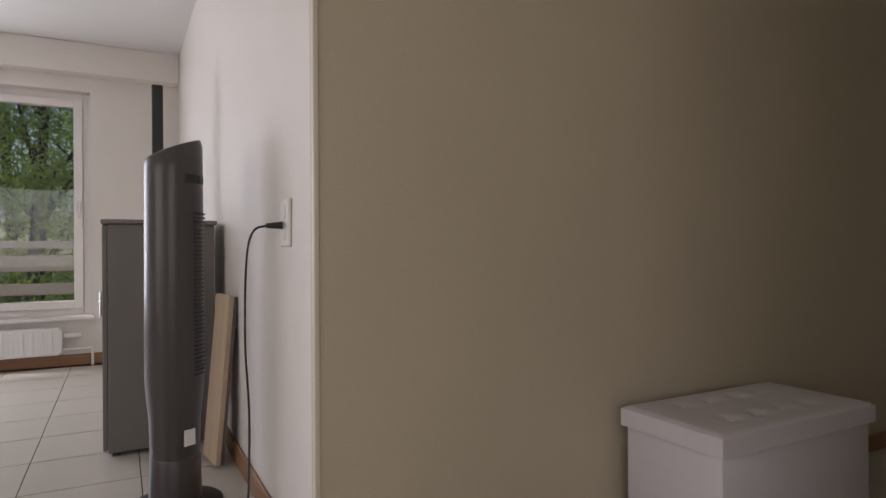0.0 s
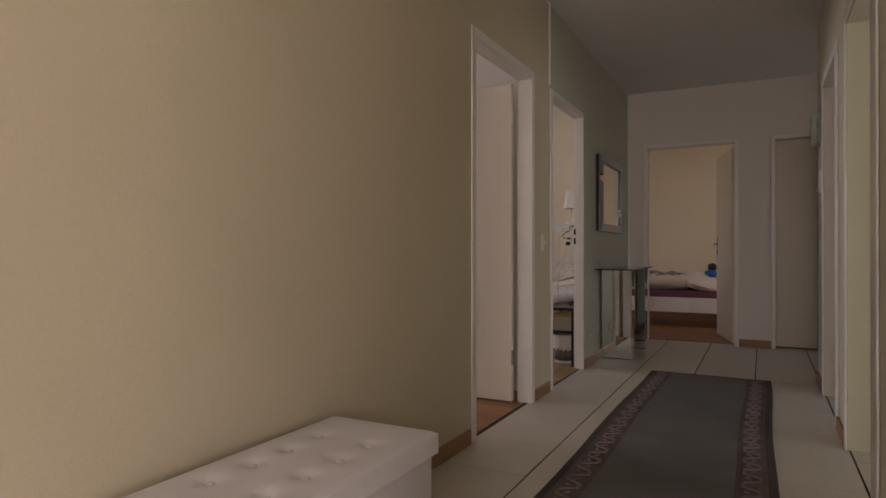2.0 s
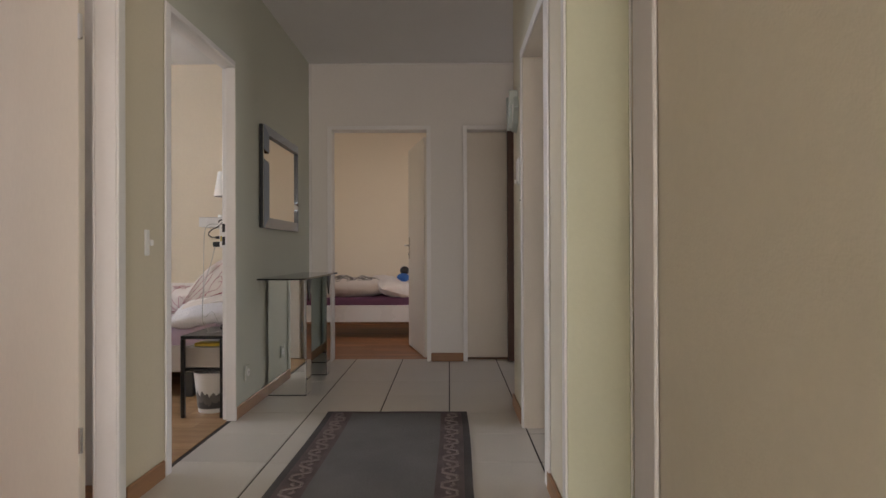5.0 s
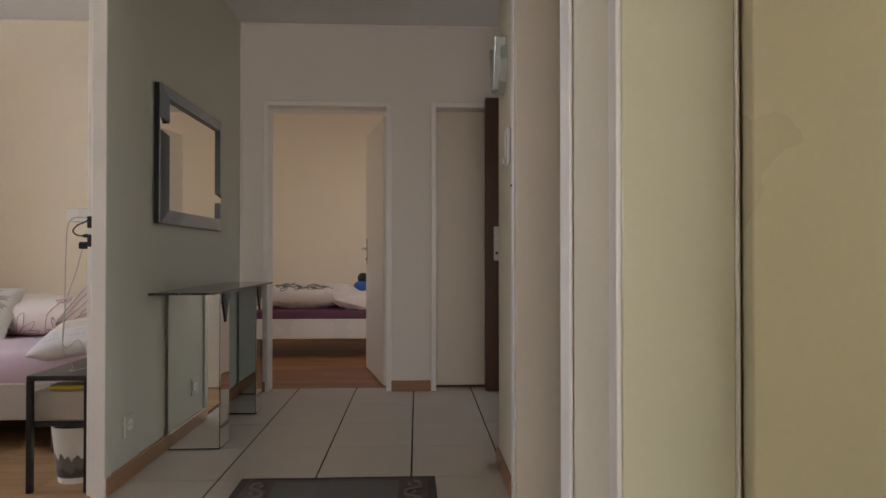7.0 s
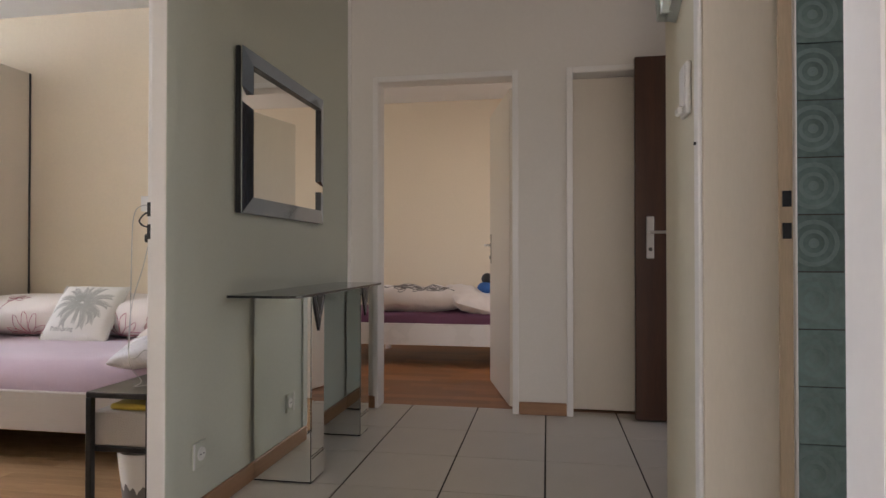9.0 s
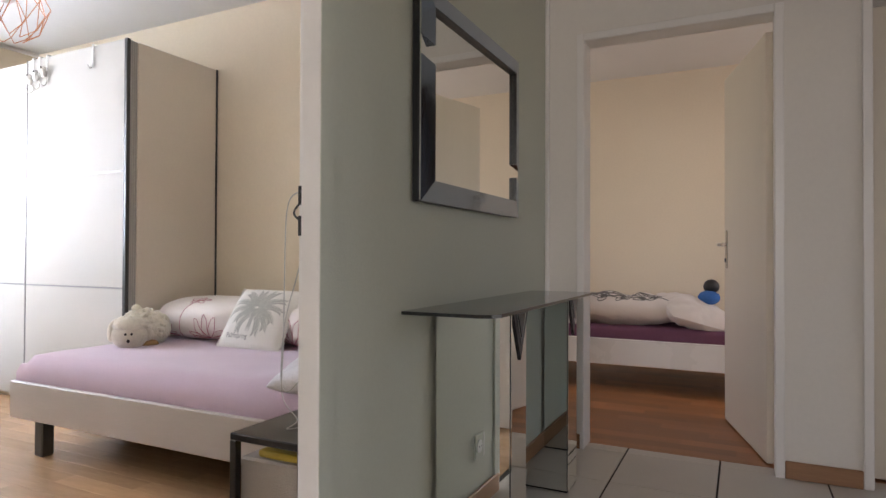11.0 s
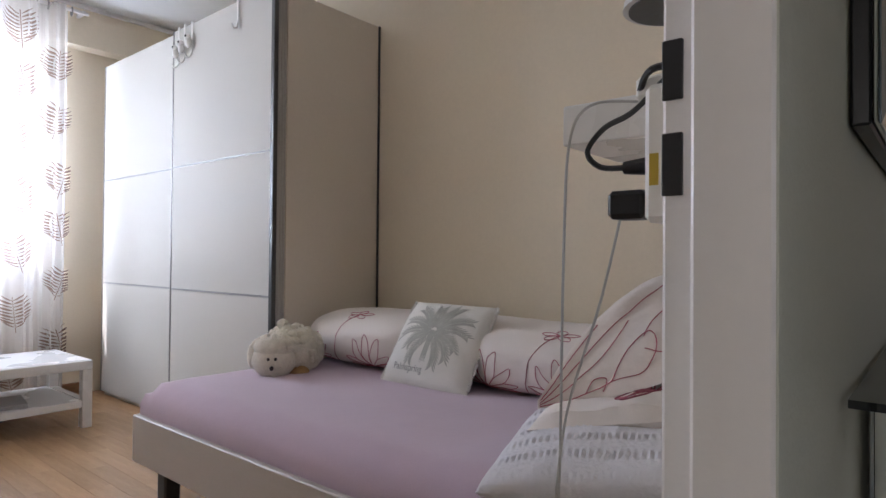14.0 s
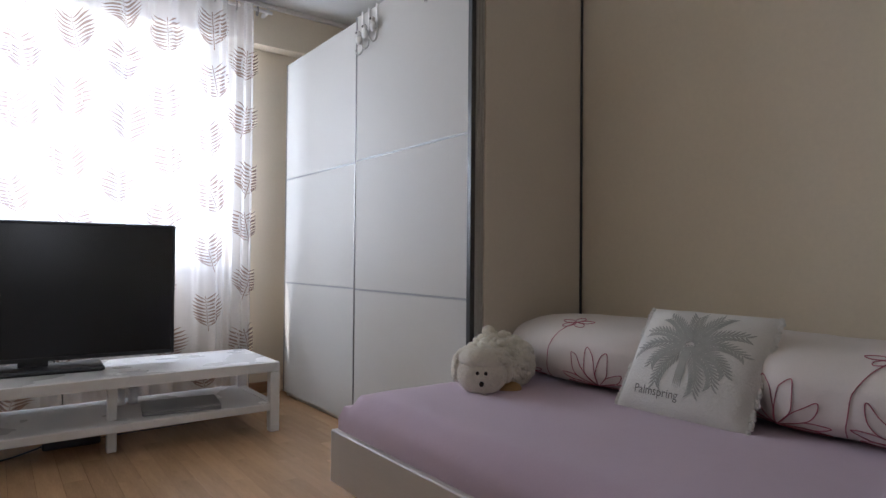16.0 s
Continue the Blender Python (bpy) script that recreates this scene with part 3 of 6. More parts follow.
def window(name, x0, x1, z0, z1, y0, y1, label, split=0.5, handle=None):
    """A white framed window in an opening of an outside wall between y0 (inside) and y1."""
    w = thing(name, label, "window", kind="structure")
    yf = y0 + 0.10
    t = 0.055
    for args in ((x0, yf, z0, x0 + t, yf + 0.07, z1), (x1 - t, yf, z0, x1, yf + 0.07, z1), (x0 + t, yf, z0, x1 - t, yf + 0.07, z0 + t), (x0 + t, yf, z1 - t, x1 - t, yf + 0.07, z1)):
        part("window_frame", bx(*args, bevel=0.004), M["white_paint"], w)
    mids = [x0 + t] + ([x0 + (x1 - x0) * split] if split else []) + [x1 - t]
    for a, b in zip(mids, mids[1:]):
        s = 0.065
        bm = bmesh.new()
        for args in ((a, yf - 0.02, z0 + t, a + s, yf + 0.05, z1 - t), (b - s, yf - 0.02, z0 + t, b, yf + 0.05, z1 - t), (a + s, yf - 0.02, z0 + t, b - s, yf + 0.05, z0 + t + s), (a + s, yf - 0.02, z1 - t - s, b - s, yf + 0.05, z1 - t)):
            box(bm, *args, bevel=0.004)
        part("sash", bm, M["white_paint"], w)
        p = part("pane", bx(a + s - 0.006, yf + 0.012, z0 + t + s - 0.006, b - s + 0.006, yf + 0.018, z1 - t - s + 0.006), M["glass"], w)
        p.visible_shadow = False
    part("window_sill", bx(x0 - 0.02, y0 - 0.05, z0 - 0.03, x1 + 0.02, yf - 0.002, z0 - 0.001, bevel=0.005), M["white_paint"], w)
    if handle:
        bm = bmesh.new()
        box(bm, handle - 0.014, yf - 0.032, (z0 + z1) / 2 - 0.05, handle + 0.014, yf - 0.021, (z0 + z1) / 2 + 0.03, bevel=0.003)
        box(bm, handle - 0.009, yf - 0.06, (z0 + z1) / 2 - 0.12, handle + 0.009, yf - 0.045, (z0 + z1) / 2, bevel=0.004)
        box(bm, handle - 0.008, yf - 0.05, (z0 + z1) / 2 - 0.012, handle + 0.008, yf - 0.03, (z0 + z1) / 2 + 0.004)
        part("window_handle", bm, M["chrome"], w, "grey metal window handle")
    return w


window("window_1", -0.72, 0.126, 0.40, 2.24, 6.25, 6.50, "tall white-framed living room window above a radiator", split=0, handle=0.045)
window("window_2", 4.96, 6.68, 0.86, 2.24, 6.45, 6.73, "white-framed bedroom window behind a sheer curtain", split=0.5)

# ---- outdoors ----
tagged(link("ground", bx(-400, 6.51, -3.3, 400, 800, -3.1), M["grass"]), "green lawn outside the house", "ground", kind="structure")
tagged(link("balcony_slab", bx(-2.4, 6.51, -0.25, 0.9, 8.2, -0.03), M["concrete"]), "pale concrete balcony slab", "balcony", kind="structure")
rail = thing("balcony_railing", "balcony railing of weathered pale horizontal boards on posts", "railing")
for z0, z1 in ((0.474, 0.591), (0.72, 0.884), (0.96, 1.035)):
    part("board", bx(-2.4, 8.0, z0, 0.9, 8.035, z1, bevel=0.004), M["rail_wood"], rail)
for x in (-2.2, -0.98, 0.75):
    part("post", bx(x, 8.036, -0.03, x + 0.05, 8.09, 1.03, bevel=0.004), M["alu_dark"], rail)


def tree(x, y, base, height, spread, seed, leaf, count=5200):
    """A broadleaf tree: tapered trunk, limbs and a crown of single leaves in uneven clumps."""
    rnd = random.Random(seed)
    t = thing("tree", "broadleaf tree with a dense sunlit green crown", "tree", "trees outside the windows")
    bm = bmesh.new()
    tube_pts = [(x, y, base), (x + rnd.uniform(-.2, .2), y, base + height * 0.3), (x + rnd.uniform(-.3, .3), y + rnd.uniform(-.2, .2), base + height * 0.75)]
    line = smooth_line([Vector(p) for p in tube_pts], 4)
    for i, (a, b) in enumerate(zip(line, line[1:])):
        cyl(bm, a, b, 0.2 - 0.018 * i, 0.2 - 0.018 * (i + 1), seg=8)
    part("trunk", bm, M["bark"], t, "", True)
    clumps = []
    bm = bmesh.new()
    for k in range(46):
        h = rnd.uniform(0.16, 1.0)
        r = spread * (0.45 + 0.65 * math.sin(math.pi * min(1, h * 0.85 + 0.1))) * rnd.uniform(0.3, 1.0)
        a = rnd.uniform(0, math.tau)
        c = Vector((x + r * math.cos(a), y + r * math.sin(a), base + height * h))
        clumps.append((c, rnd.uniform(0.35, 0.85)))
        if k % 3 == 0:
            cyl(bm, (x, y, base + height * h * 0.72), c, 0.05, 0.012, seg=5)
    part("limbs", bm, M["bark"], t)
    verts, faces = [], []
    for i in range(count):
        c, s = clumps[rnd.randrange(len(clumps))]
        p = c + Vector((rnd.gauss(0, 1), rnd.gauss(0, 1), rnd.gauss(0, 0.8))) * s * 0.55
        q = Euler((rnd.uniform(-1.2, 1.2), rnd.uniform(-1.2, 1.2), rnd.uniform(0, 6.3))).to_matrix()
        w = rnd.uniform(0.028, 0.06)
        n = len(verts)
        verts += [p + q @ Vector(v) for v in ((-w, 0, 0), (0, -w * 0.55, 0.01), (w, 0, 0), (0, w * 0.55, 0.01))]
        faces.append((n, n + 1, n + 2, n + 3))
    me = bpy.data.meshes.new("crown")
    me.from_pydata(verts, [], faces)
    me.materials.append(leaf)
    crown = new("crown", me)
    crown.parent = t
    crown["kind"] = "stuff"


for i, (x, y, h, s) in enumerate(((-2.6, 12.5, 8.6, 2.3), (-0.9, 13.2, 9.4, 2.4), (0.7, 14.5, 9.8, 2.6), (-4.2, 14.5, 10.0, 2.8), (2.4, 16.5, 7.0, 2.6), (4.6, 17.5, 6.2, 2.4), (-1.8, 16.5, 11.0, 3.0), (0.2, 17.5, 11.5, 3.0))):
    tree(x, y, -3.1, h, s, 20 + i, M["leaf2"] if i % 3 == 1 else M["leaf"], 17000)

# ---- living room ----
f = thing("tower_fan", "tall gunmetal tower fan with a slanted top standing on tiles", "fan")
FXY = (0.520, 2.87)


def fan_ring(bm, z, rx, ry, seg=28, tilt=0.0):
    return [bm.verts.new((FXY[0] + rx * math.cos(a), FXY[1] + ry * math.sin(a), z + tilt * math.cos(a))) for a in (k * math.tau / seg for k in range(seg))]


def loft(bm, rings, cap=True):
    for r0, r1 in zip(rings, rings[1:]):
        for k in range(len(r0)):
            bm.faces.new((r0[k], r0[(k + 1) % len(r0)], r1[(k + 1) % len(r0)], r1[k]))
    if cap:
        bm.faces.new(rings[0][::-1])
        bm.faces.new(rings[-1])


bm = bmesh.new()
loft(bm, [fan_ring(bm, z, r, r, tilt=t) for z, r, t in ((0.195, 0.084, 0), (0.33, 0.088, 0), (0.42, 0.097, 0), (0.48, 0.101, 0), (1.22, 0.099, 0), (1.285, 0.098, 0.034), (1.302, 0.090, 0.037), (1.308, 0.06, 0.024))])
part("body", bm, M["fan_grey"], f, "", True)
bm = bmesh.new()
loft(bm, [fan_ring(bm, z, r, r) for z, r in ((0.035, 0.090), (0.185, 0.087), (0.194, 0.084))])
part("neck", bm, M["fan_grey"], f, "", True)
bm = bmesh.new()
loft(bm, [fan_ring(bm, z, r, r) for z, r in ((0.0, 0.165), (0.018, 0.163), (0.032, 0.12), (0.036, 0.09))])
part("base", bm, M["plastic_black"], f, "round black base", True)
for k in range(40):
    z = 0.490 + k * 0.0148
    bm = bmesh.new()
    pts = []
    for j in range(7):
        a = radians(-58 + 4 + j * 9)
        pts.append((a, z))
    for (a0, z0), (a1, z1) in zip(pts, pts[1:]):
        p0 = Vector((FXY[0] + 0.103 * math.cos(a0), FXY[1] + 0.103 * math.sin(a0), z0))
        p1 = Vector((FXY[0] + 0.103 * math.cos(a1), FXY[1] + 0.103 * math.sin(a1), z1))
        cyl(bm, p0, p1, 0.0032, seg=5)
    part("grille_slat", bm, M["plastic_black"], f)
bm = bmesh.new()
for a in (-62, -45, -28):
    c = Vector((FXY[0] + 0.092 * math.cos(radians(a)), FXY[1] + 0.092 * math.sin(radians(a)), 1.19))
    box(bm, -0.024, -0.008, -0.02, 0.024, 0.011, 0.02, bevel=0.006, m=Matrix.Translation(c) @ pose(0, 0, 0, 0, 0, a + 90))
part("control_panel", bm, M["plastic_black"], f, "black recessed control panel")
bm = bmesh.new()
c = Vector((FXY[0] + 0.088 * math.cos(radians(-62)), FXY[1] + 0.088 * math.sin(radians(-62)), 0.27))
box(bm, -0.02, -0.004, -0.028, 0.02, 0.003, 0.028, m=Matrix.Translation(c) @ pose(0, 0, 0, 0, 0, 28))
part("sticker", bm, M["plastic_white"], f, "white label sticker")
bm = bmesh.new()
tube(bm, [(0.44, 2.84, 0.06), (0.40, 2.76, 0.03), (0.38, 2.64, 0.008), (0.36, 2.45, 0.006), (0.45, 2.2, 0.006)], 0.004)
part("cord", bm, M["plastic_black"], f, "black power cord")

so = thing("wall_socket", "white double wall socket plate with a black plug", "socket")
part("plate", bx(0.788, 2.275, 0.945, 0.7995, 2.375, 1.09, bevel=0.003), M["plastic_white"], so)
for z in (0.985, 1.05):
    part("outlet", cy((0.786, 2.325, z), (0.789, 2.325, z), 0.022, seg=16), M["plastic_white"], so)
pc = thing("extension_cable", "black power cord plugged into the wall socket", "cable")
bm = bmesh.new()
cyl(bm, (0.783, 2.325, 1.010), (0.735, 2.33, 1.008), 0.012, 0.007, seg=10)
part("plug", bm, M["plastic_black"], pc, "", True)
bm = bmesh.new()
tube(bm, [(0.737, 2.33, 1.008), (0.70, 2.345, 0.99), (0.682, 2.355, 0.90), (0.678, 2.36, 0.66), (0.69, 2.365, 0.42), (0.675, 2.32, 0.14), (0.65, 2.24, 0.006), (0.59, 2.4, 0.005), (0.55, 2.7, 0.006)], 0.0035)
part("cord", bm, M["plastic_black"], pc)

cb = thing("cabinet", "grey laminate side cabinet standing against the living room wall", "cabinet")
part("body", bx(0.295, 3.58, 0.02, 0.75, 4.02, 1.055, bevel=0.003), M["grey_laminate"], cb)
part("top", bx(0.268, 3.56, 1.056, 0.76, 4.04, 1.076, bevel=0.004), M["grey_laminate"], cb)
part("door", bx(0.273, 3.59, 0.03, 0.2945, 4.01, 1.045, bevel=0.003), M["grey_laminate"], cb)
part("handle", cy((0.257, 3.96, 0.60), (0.257, 3.96, 0.73), 0.006, seg=8), M["chrome"], cb, "", True)
for x in (0.31, 0.71):
    for y in (3.60, 3.97):
        part("foot", bx(x, y, 0.0, x + 0.03, y + 0.03, 0.0195), M["plastic_black"], cb)
bd = thing("shelf_board", "raw wooden shelf boards leaning against the white wall", "board")
m = pose(0.698, 3.20, 0.0, 0, 5.0, 8)
part("panel", bx(0, 0, 0.012, 0.022, 0.20, 0.74, bevel=0.002, m=m), M["raw_wood"], bd)
part("panel", bx(0.024, 0.01, 0.012, 0.040, 0.22, 0.735, bevel=0.002, m=m), M["grey_laminate"], bd, "dark grey panel")
pl = thing("floor_lamp", "slim black floor lamp pole standing behind the cabinet", "lamp")
part("pole", bx(0.50, 4.08, 0.022, 0.555, 4.13, 1.83, bevel=0.004), M["plastic_black"], pl)
part("base", cy((0.525, 4.14, 0.0), (0.525, 4.14, 0.02), 0.095, seg=24), M["plastic_black"], pl)
rd = thing("radiator", "white panel radiator with valve under the window", "radiator")
part("panel", bx(-0.95, 6.15, 0.10, -0.085, 6.21, 0.32, bevel=0.012, seg=2), M["radiator"], rd)
for k in range(14):
    part("fin", bx(-0.93 + k * 0.064, 6.142, 0.12, -0.90 + k * 0.064, 6.149, 0.30, bevel=0.003), M["radiator"], rd)
part("pipe", cy((-0.06, 6.19, 0.14), (0.14, 6.19, 0.14), 0.010, seg=10), M["radiator"], rd, "", True)
part("pipe", cy((0.14, 6.19, 0.0), (0.14, 6.19, 0.15), 0.010, seg=10), M["radiator"], rd, "", True)
part("valve", cy((-0.02, 6.185, 0.25), (0.06, 6.185, 0.25), 0.022, 0.018, seg=14), M["plastic_white"], rd, "white thermostat valve", True)
part("bracket", bx(-0.06, 6.17, 0.235, -0.015, 6.2, 0.265, bevel=0.004), M["radiator"], rd)
for x in (-0.85, -0.2):
    part("wall_bracket", bx(x, 6.205, 0.1, x + 0.03, 6.25, 0.28), M["radiator"], rd)

# ---- hall ----
sb = thing("storage_bench", "white leatherette storage bench with a button-tufted lid", "bench")
part("body", bx(1.814, 1.583, 0.0, 2.55, 1.942, 0.352, bevel=0.008, seg=2), M["leather"], sb, "", True)
bm = bmesh.new()
bmesh.ops.create_grid(bm, x_segments=60, y_segments=30, size=0.5)
tufts = [(1.98 + 0.13 * i, 1.68 + 0.17 * j) for i in range(4) for j in range(2)]
for v in bm.verts:
    x, y = 1.80 + (v.co.x + 0.5) * 0.764, 1.571 + (v.co.y + 0.5) * 0.384
    e = min(x - 1.80, 2.564 - x, y - 1.571, 1.955 - y)
    z = 0.415 + 0.004 * math.sin(min(1, e / 0.05) * math.pi / 2)
    for a, b in tufts:
        z -= 0.013 * math.exp(-((x - a) ** 2 + (y - b) ** 2) / 0.0007)
    v.co = (x, y, z if e > 0.004 else z - 0.006)
edge = [e for e in bm.edges if e.is_boundary]
out = bmesh.ops.extrude_edge_only(bm, edges=edge)
for v in out["geom"]:
    if isinstance(v, bmesh.types.BMVert):
        v.co.z = 0.353
bmesh.ops.holes_fill(bm, edges=[e for e in bm.edges if e.is_boundary], sides=0)
lid = part("lid", bm, M["leather"], sb, "", True)
for a, b in tufts:
    bm = bmesh.new()
    ball(bm, (a, b, 0.408), 0.011, (1, 1, 0.5), 12, 8)
    part("button", bm, M["leather"], lid, "", True)

rg = thing("rug", "worn grey runner rug with a mauve scroll border", "rug")
RX0, RX1, RY0, RY1 = 2.75, 5.955, 0.68, 1.503


def rug_piece(name, x0, y0, x1, y1, z, material, label=""):
    bm = bmesh.new()
    bmesh.ops.create_grid(bm, x_segments=max(2, int((x1 - x0) / 0.04)), y_segments=max(2, int((y1 - y0) / 0.04)), size=0.5)
    for v in bm.verts:
        x, y = x0 + (v.co.x + 0.5) * (x1 - x0), y0 + (v.co.y + 0.5) * (y1 - y0)
        v.co = (x, y + 0.006 * math.sin(x * 3.1), z + 0.0016 * noise.noise((x * 4, y * 6, 0)))
    out = bmesh.ops.extrude_face_region(bm, geom=list(bm.faces))
    for v in out["geom"]:
        if isinstance(v, bmesh.types.BMVert):
            v.co.z = 0.001
    return part(name, bm, material, rg, label)


rug_piece("edge", RX0, RY0, RX1, RY1, 0.0085, M["rug_edge"])
rug_piece("border", RX0 + 0.03, RY0 + 0.035, RX1 - 0.03, RY1 - 0.035, 0.0115, M["rug_border"], "mauve scroll border")
rug_piece("field", RX0 + 0.11, RY0 + 0.155, RX1 - 0.06, RY1 - 0.155, 0.0145, M["rug_field"], "plain grey field")
bm = bmesh.new()
for y, s in ((RY0 + 0.095, 1), (RY1 - 0.095, -1)):
    x = RX0 + 0.1
    k = 0
    while x < RX1 - 0.08:
        pts = [(x + 0.02 * j, y + 0.006 * math.sin(x * 3.1) + s * (-1) ** k * (0.028 * math.sin(j * math.pi / 4) + (0.012 if j in (1, 3) else 0)), 0.0135) for j in range(5)]
        tube(bm, pts, 0.0055, 5)
        tube(bm, [(x + 0.03, y + s * (-1) ** k * 0.0, 0.0135), (x + 0.045, y - s * (-1) ** k * 0.016, 0.0135), (x + 0.06, y - s * (-1) ** k * 0.008, 0.0135)], 0.005, 5)
        x += 0.08
        k += 1
ob = part("scroll_pattern", bm, M["rug_motif"], rg, "pale woven scroll pattern")
ob["kind"] = "stuff"

ct = thing("console_table", "console table with black glass top on mirrored legs", "table")
bm = bmesh.new()
TX0, TX1, TY0, TY1 = 6.165, 7.385, 1.70, 1.992
outl = [(TX0, TY1), (TX0, TY0 + 0.05), (TX0 + 0.015, TY0 + 0.015), (TX0 + 0.05, TY0), (TX1 - 0.05, TY0), (TX1 - 0.015, TY0 + 0.015), (TX1, TY0 + 0.05), (TX1, TY1)]
v0 = [bm.verts.new((x, y, 0.779)) for x, y in outl]
v1 = [bm.verts.new((x, y, 0.789)) for x, y in outl]
loft(bm, [v0, v1])
part("glass_top", bm, M["black_glass"], ct, "black tinted glass top")


def mirror_leg(x0, x1, y0, y1):
    lg = part("leg", bx(x0 + 0.004, y0 + 0.004, 0.002, x1 - 0.004, y1, 0.775), M["black_edge"], ct, "mirror-clad leg")
    for nm, args in (("mirror_panel", (x0, y0 + 0.005, 0.009, x0 + 0.0038, y1 - 0.001, 0.774)), ("mirror_panel", (x1 - 0.0038, y0 + 0.005, 0.009, x1, y1 - 0.001, 0.774)), ("mirror_panel", (x0 + 0.005, y0, 0.117, x1 - 0.005, y0 + 0.0038, 0.774)), ("mirror_panel", (x0 + 0.005, y0, 0.009, x1 - 0.005, y0 + 0.0038, 0.113))):
        part(nm, bx(*args, bevel=0.0006), M["mirror"], lg)


mirror_leg(6.372, 6.517, 1.728, 1.984)
mirror_leg(7.04, 7.185, 1.728, 1.984)


def inverted_triangle(bm, x0, x1, z0, z1, y0, y1):
    """A wedge with its point downwards, from y0 to y1."""
    rows = [[bm.verts.new(p) for p in ((x0, y, z1), (x1, y, z1), ((x0 + x1) / 2, y, z0))] for y in (y0, y1)]
    loft(bm, rows)


for x in (6.377, 7.045):
    bm = bmesh.new()
    inverted_triangle(bm, x, x + 0.135, 0.625, 0.7735, 1.7225, 1.7275)
    br = part("bracket", bm, M["black_edge"], ct, "black V-shaped bracket")
    bm = bmesh.new()
    inverted_triangle(bm, x + 0.022, x + 0.113, 0.672, 0.7715, 1.7205, 1.7223)
    part("inlay", bm, M["mirror_bevel"], br, "grey glass inlay")
    bm = bmesh.new()
    inverted_triangle(bm, x + 0.034, x + 0.101, 0.697, 0.7705, 1.7190, 1.7203)
    part("inlay", bm, M["black_edge"], br, "black inner triangle")

wm = thing("wall_mirror", "wall mirror with a wide grey glass border", "mirror")
MX0, MX1, MZ0, MZ1, MY = 6.232, 7.118, 1.115, 1.785, 1.997
part("backing", bx(MX0, MY - 0.022, MZ0, MX1, MY, MZ1, bevel=0.003), M["black_edge"], wm)
part("mirror_glass", bx(MX0 + 0.004, MY - 0.030, MZ0 + 0.004, MX1 - 0.004, MY - 0.0225, MZ1 - 0.004, bevel=0.002), M["mirror"], wm)


def bevel_strip(pts, depth0, depth1):
    bm = bmesh.new()
    a = [bm.verts.new((x, MY - d, z)) for (x, z), d in zip(pts, (depth0, depth0, depth1, depth1))]
    b = [bm.verts.new((x, MY - 0.0302, z)) for x, z in pts]
    loft(bm, [a, b])
    part("frame_strip", bm, M["mirror_bevel"], wm, "grey glass strip")


w = 0.066
bevel_strip([(MX0, MZ0), (MX1, MZ0), (MX1 - w, MZ0 + w), (MX0 + w, MZ0 + w)], 0.032, 0.046)
bevel_strip([(MX1, MZ1), (MX0, MZ1), (MX0 + w, MZ1 - w), (MX1 - w, MZ1 - w)], 0.032, 0.046)
# the upright strips are broken once, where the mirror runs on to the rim
bevel_strip([(MX0, MZ1), (MX0, MZ1 - 0.165), (MX0 + w, MZ1 - 0.185), (MX0 + w, MZ1 - w)], 0.032, 0.046)
bevel_strip([(MX0, MZ1 - 0.225), (MX0, MZ0), (MX0 + w, MZ0 + w), (MX0 + w, MZ1 - 0.245)], 0.032, 0.046)
bevel_strip([(MX1, MZ0), (MX1, MZ0 + 0.15), (MX1 - w, MZ0 + 0.165), (MX1 - w, MZ0 + w)], 0.032, 0.046)
bevel_strip([(MX1, MZ0 + 0.20), (MX1, MZ1), (MX1 - w, MZ1 - w), (MX1 - w, MZ0 + 0.22)], 0.032, 0.046)
for x, z0, z1 in ((MX0 + w, MZ0 + w, MZ1 - 0.247), (MX0 + w, MZ1 - 0.183, MZ1 - w), (MX1 - w - 0.004, MZ0 + 0.222, MZ1 - w), (MX1 - w - 0.004, MZ0 + w, MZ0 + 0.163)):
    part("edge_strip", bx(x, MY - 0.0455, z0, x + 0.004, MY - 0.0305, z1), M["black_edge"], wm, "black strip edge")
part("edge_strip", bx(MX0 + w, MY - 0.0455, MZ1 - w - 0.004, MX1 - w, MY - 0.0305, MZ1 - w), M["black_edge"], wm, "black strip edge")

lsw = thing("light_switch", "white light switch with a small round button", "switch")
part("plate", bx(4.768, LW - 0.009, 0.945, 4.80, LW - 0.0005, 1.05, bevel=0.003), M["plastic_white"], lsw)
part("button", bx(4.808, LW - 0.012, 0.985, 4.828, LW - 0.0005, 1.01, bevel=0.003), M["plastic_white"], lsw)
for x, z in ((5.985, 0.235),):
    s = thing("wall_socket", "white wall socket low on the grey green wall", "socket")
    part("plate", bx(x - 0.04, LW - 0.009, z - 0.045, x + 0.04, LW - 0.0005, z + 0.045, bevel=0.003), M["sage_wall"], s, "grey green painted plate")
    # White strip painted in for the highlight on the plate's left edge.
    part("rim", bx(x - 0.041, LW - 0.0105, z - 0.045, x - 0.030, LW - 0.0092, z + 0.045), M["plastic_white"], s, "white strip for the highlight along the plate edge")
    part("outlet", cy((x + 0.008, LW - 0.013, z), (x + 0.008, LW - 0.0092, z), 0.024, seg=18), M["plastic_white"], s, "", True)
    bm = bmesh.new()
    for dx in (-0.009, 0.009):
        cyl(bm, (x + 0.008 + dx, LW - 0.0145, z), (x + 0.008 + dx, LW - 0.0132, z), 0.0028, seg=8)
    part("pin_holes", bm, M["plastic_black"], s)

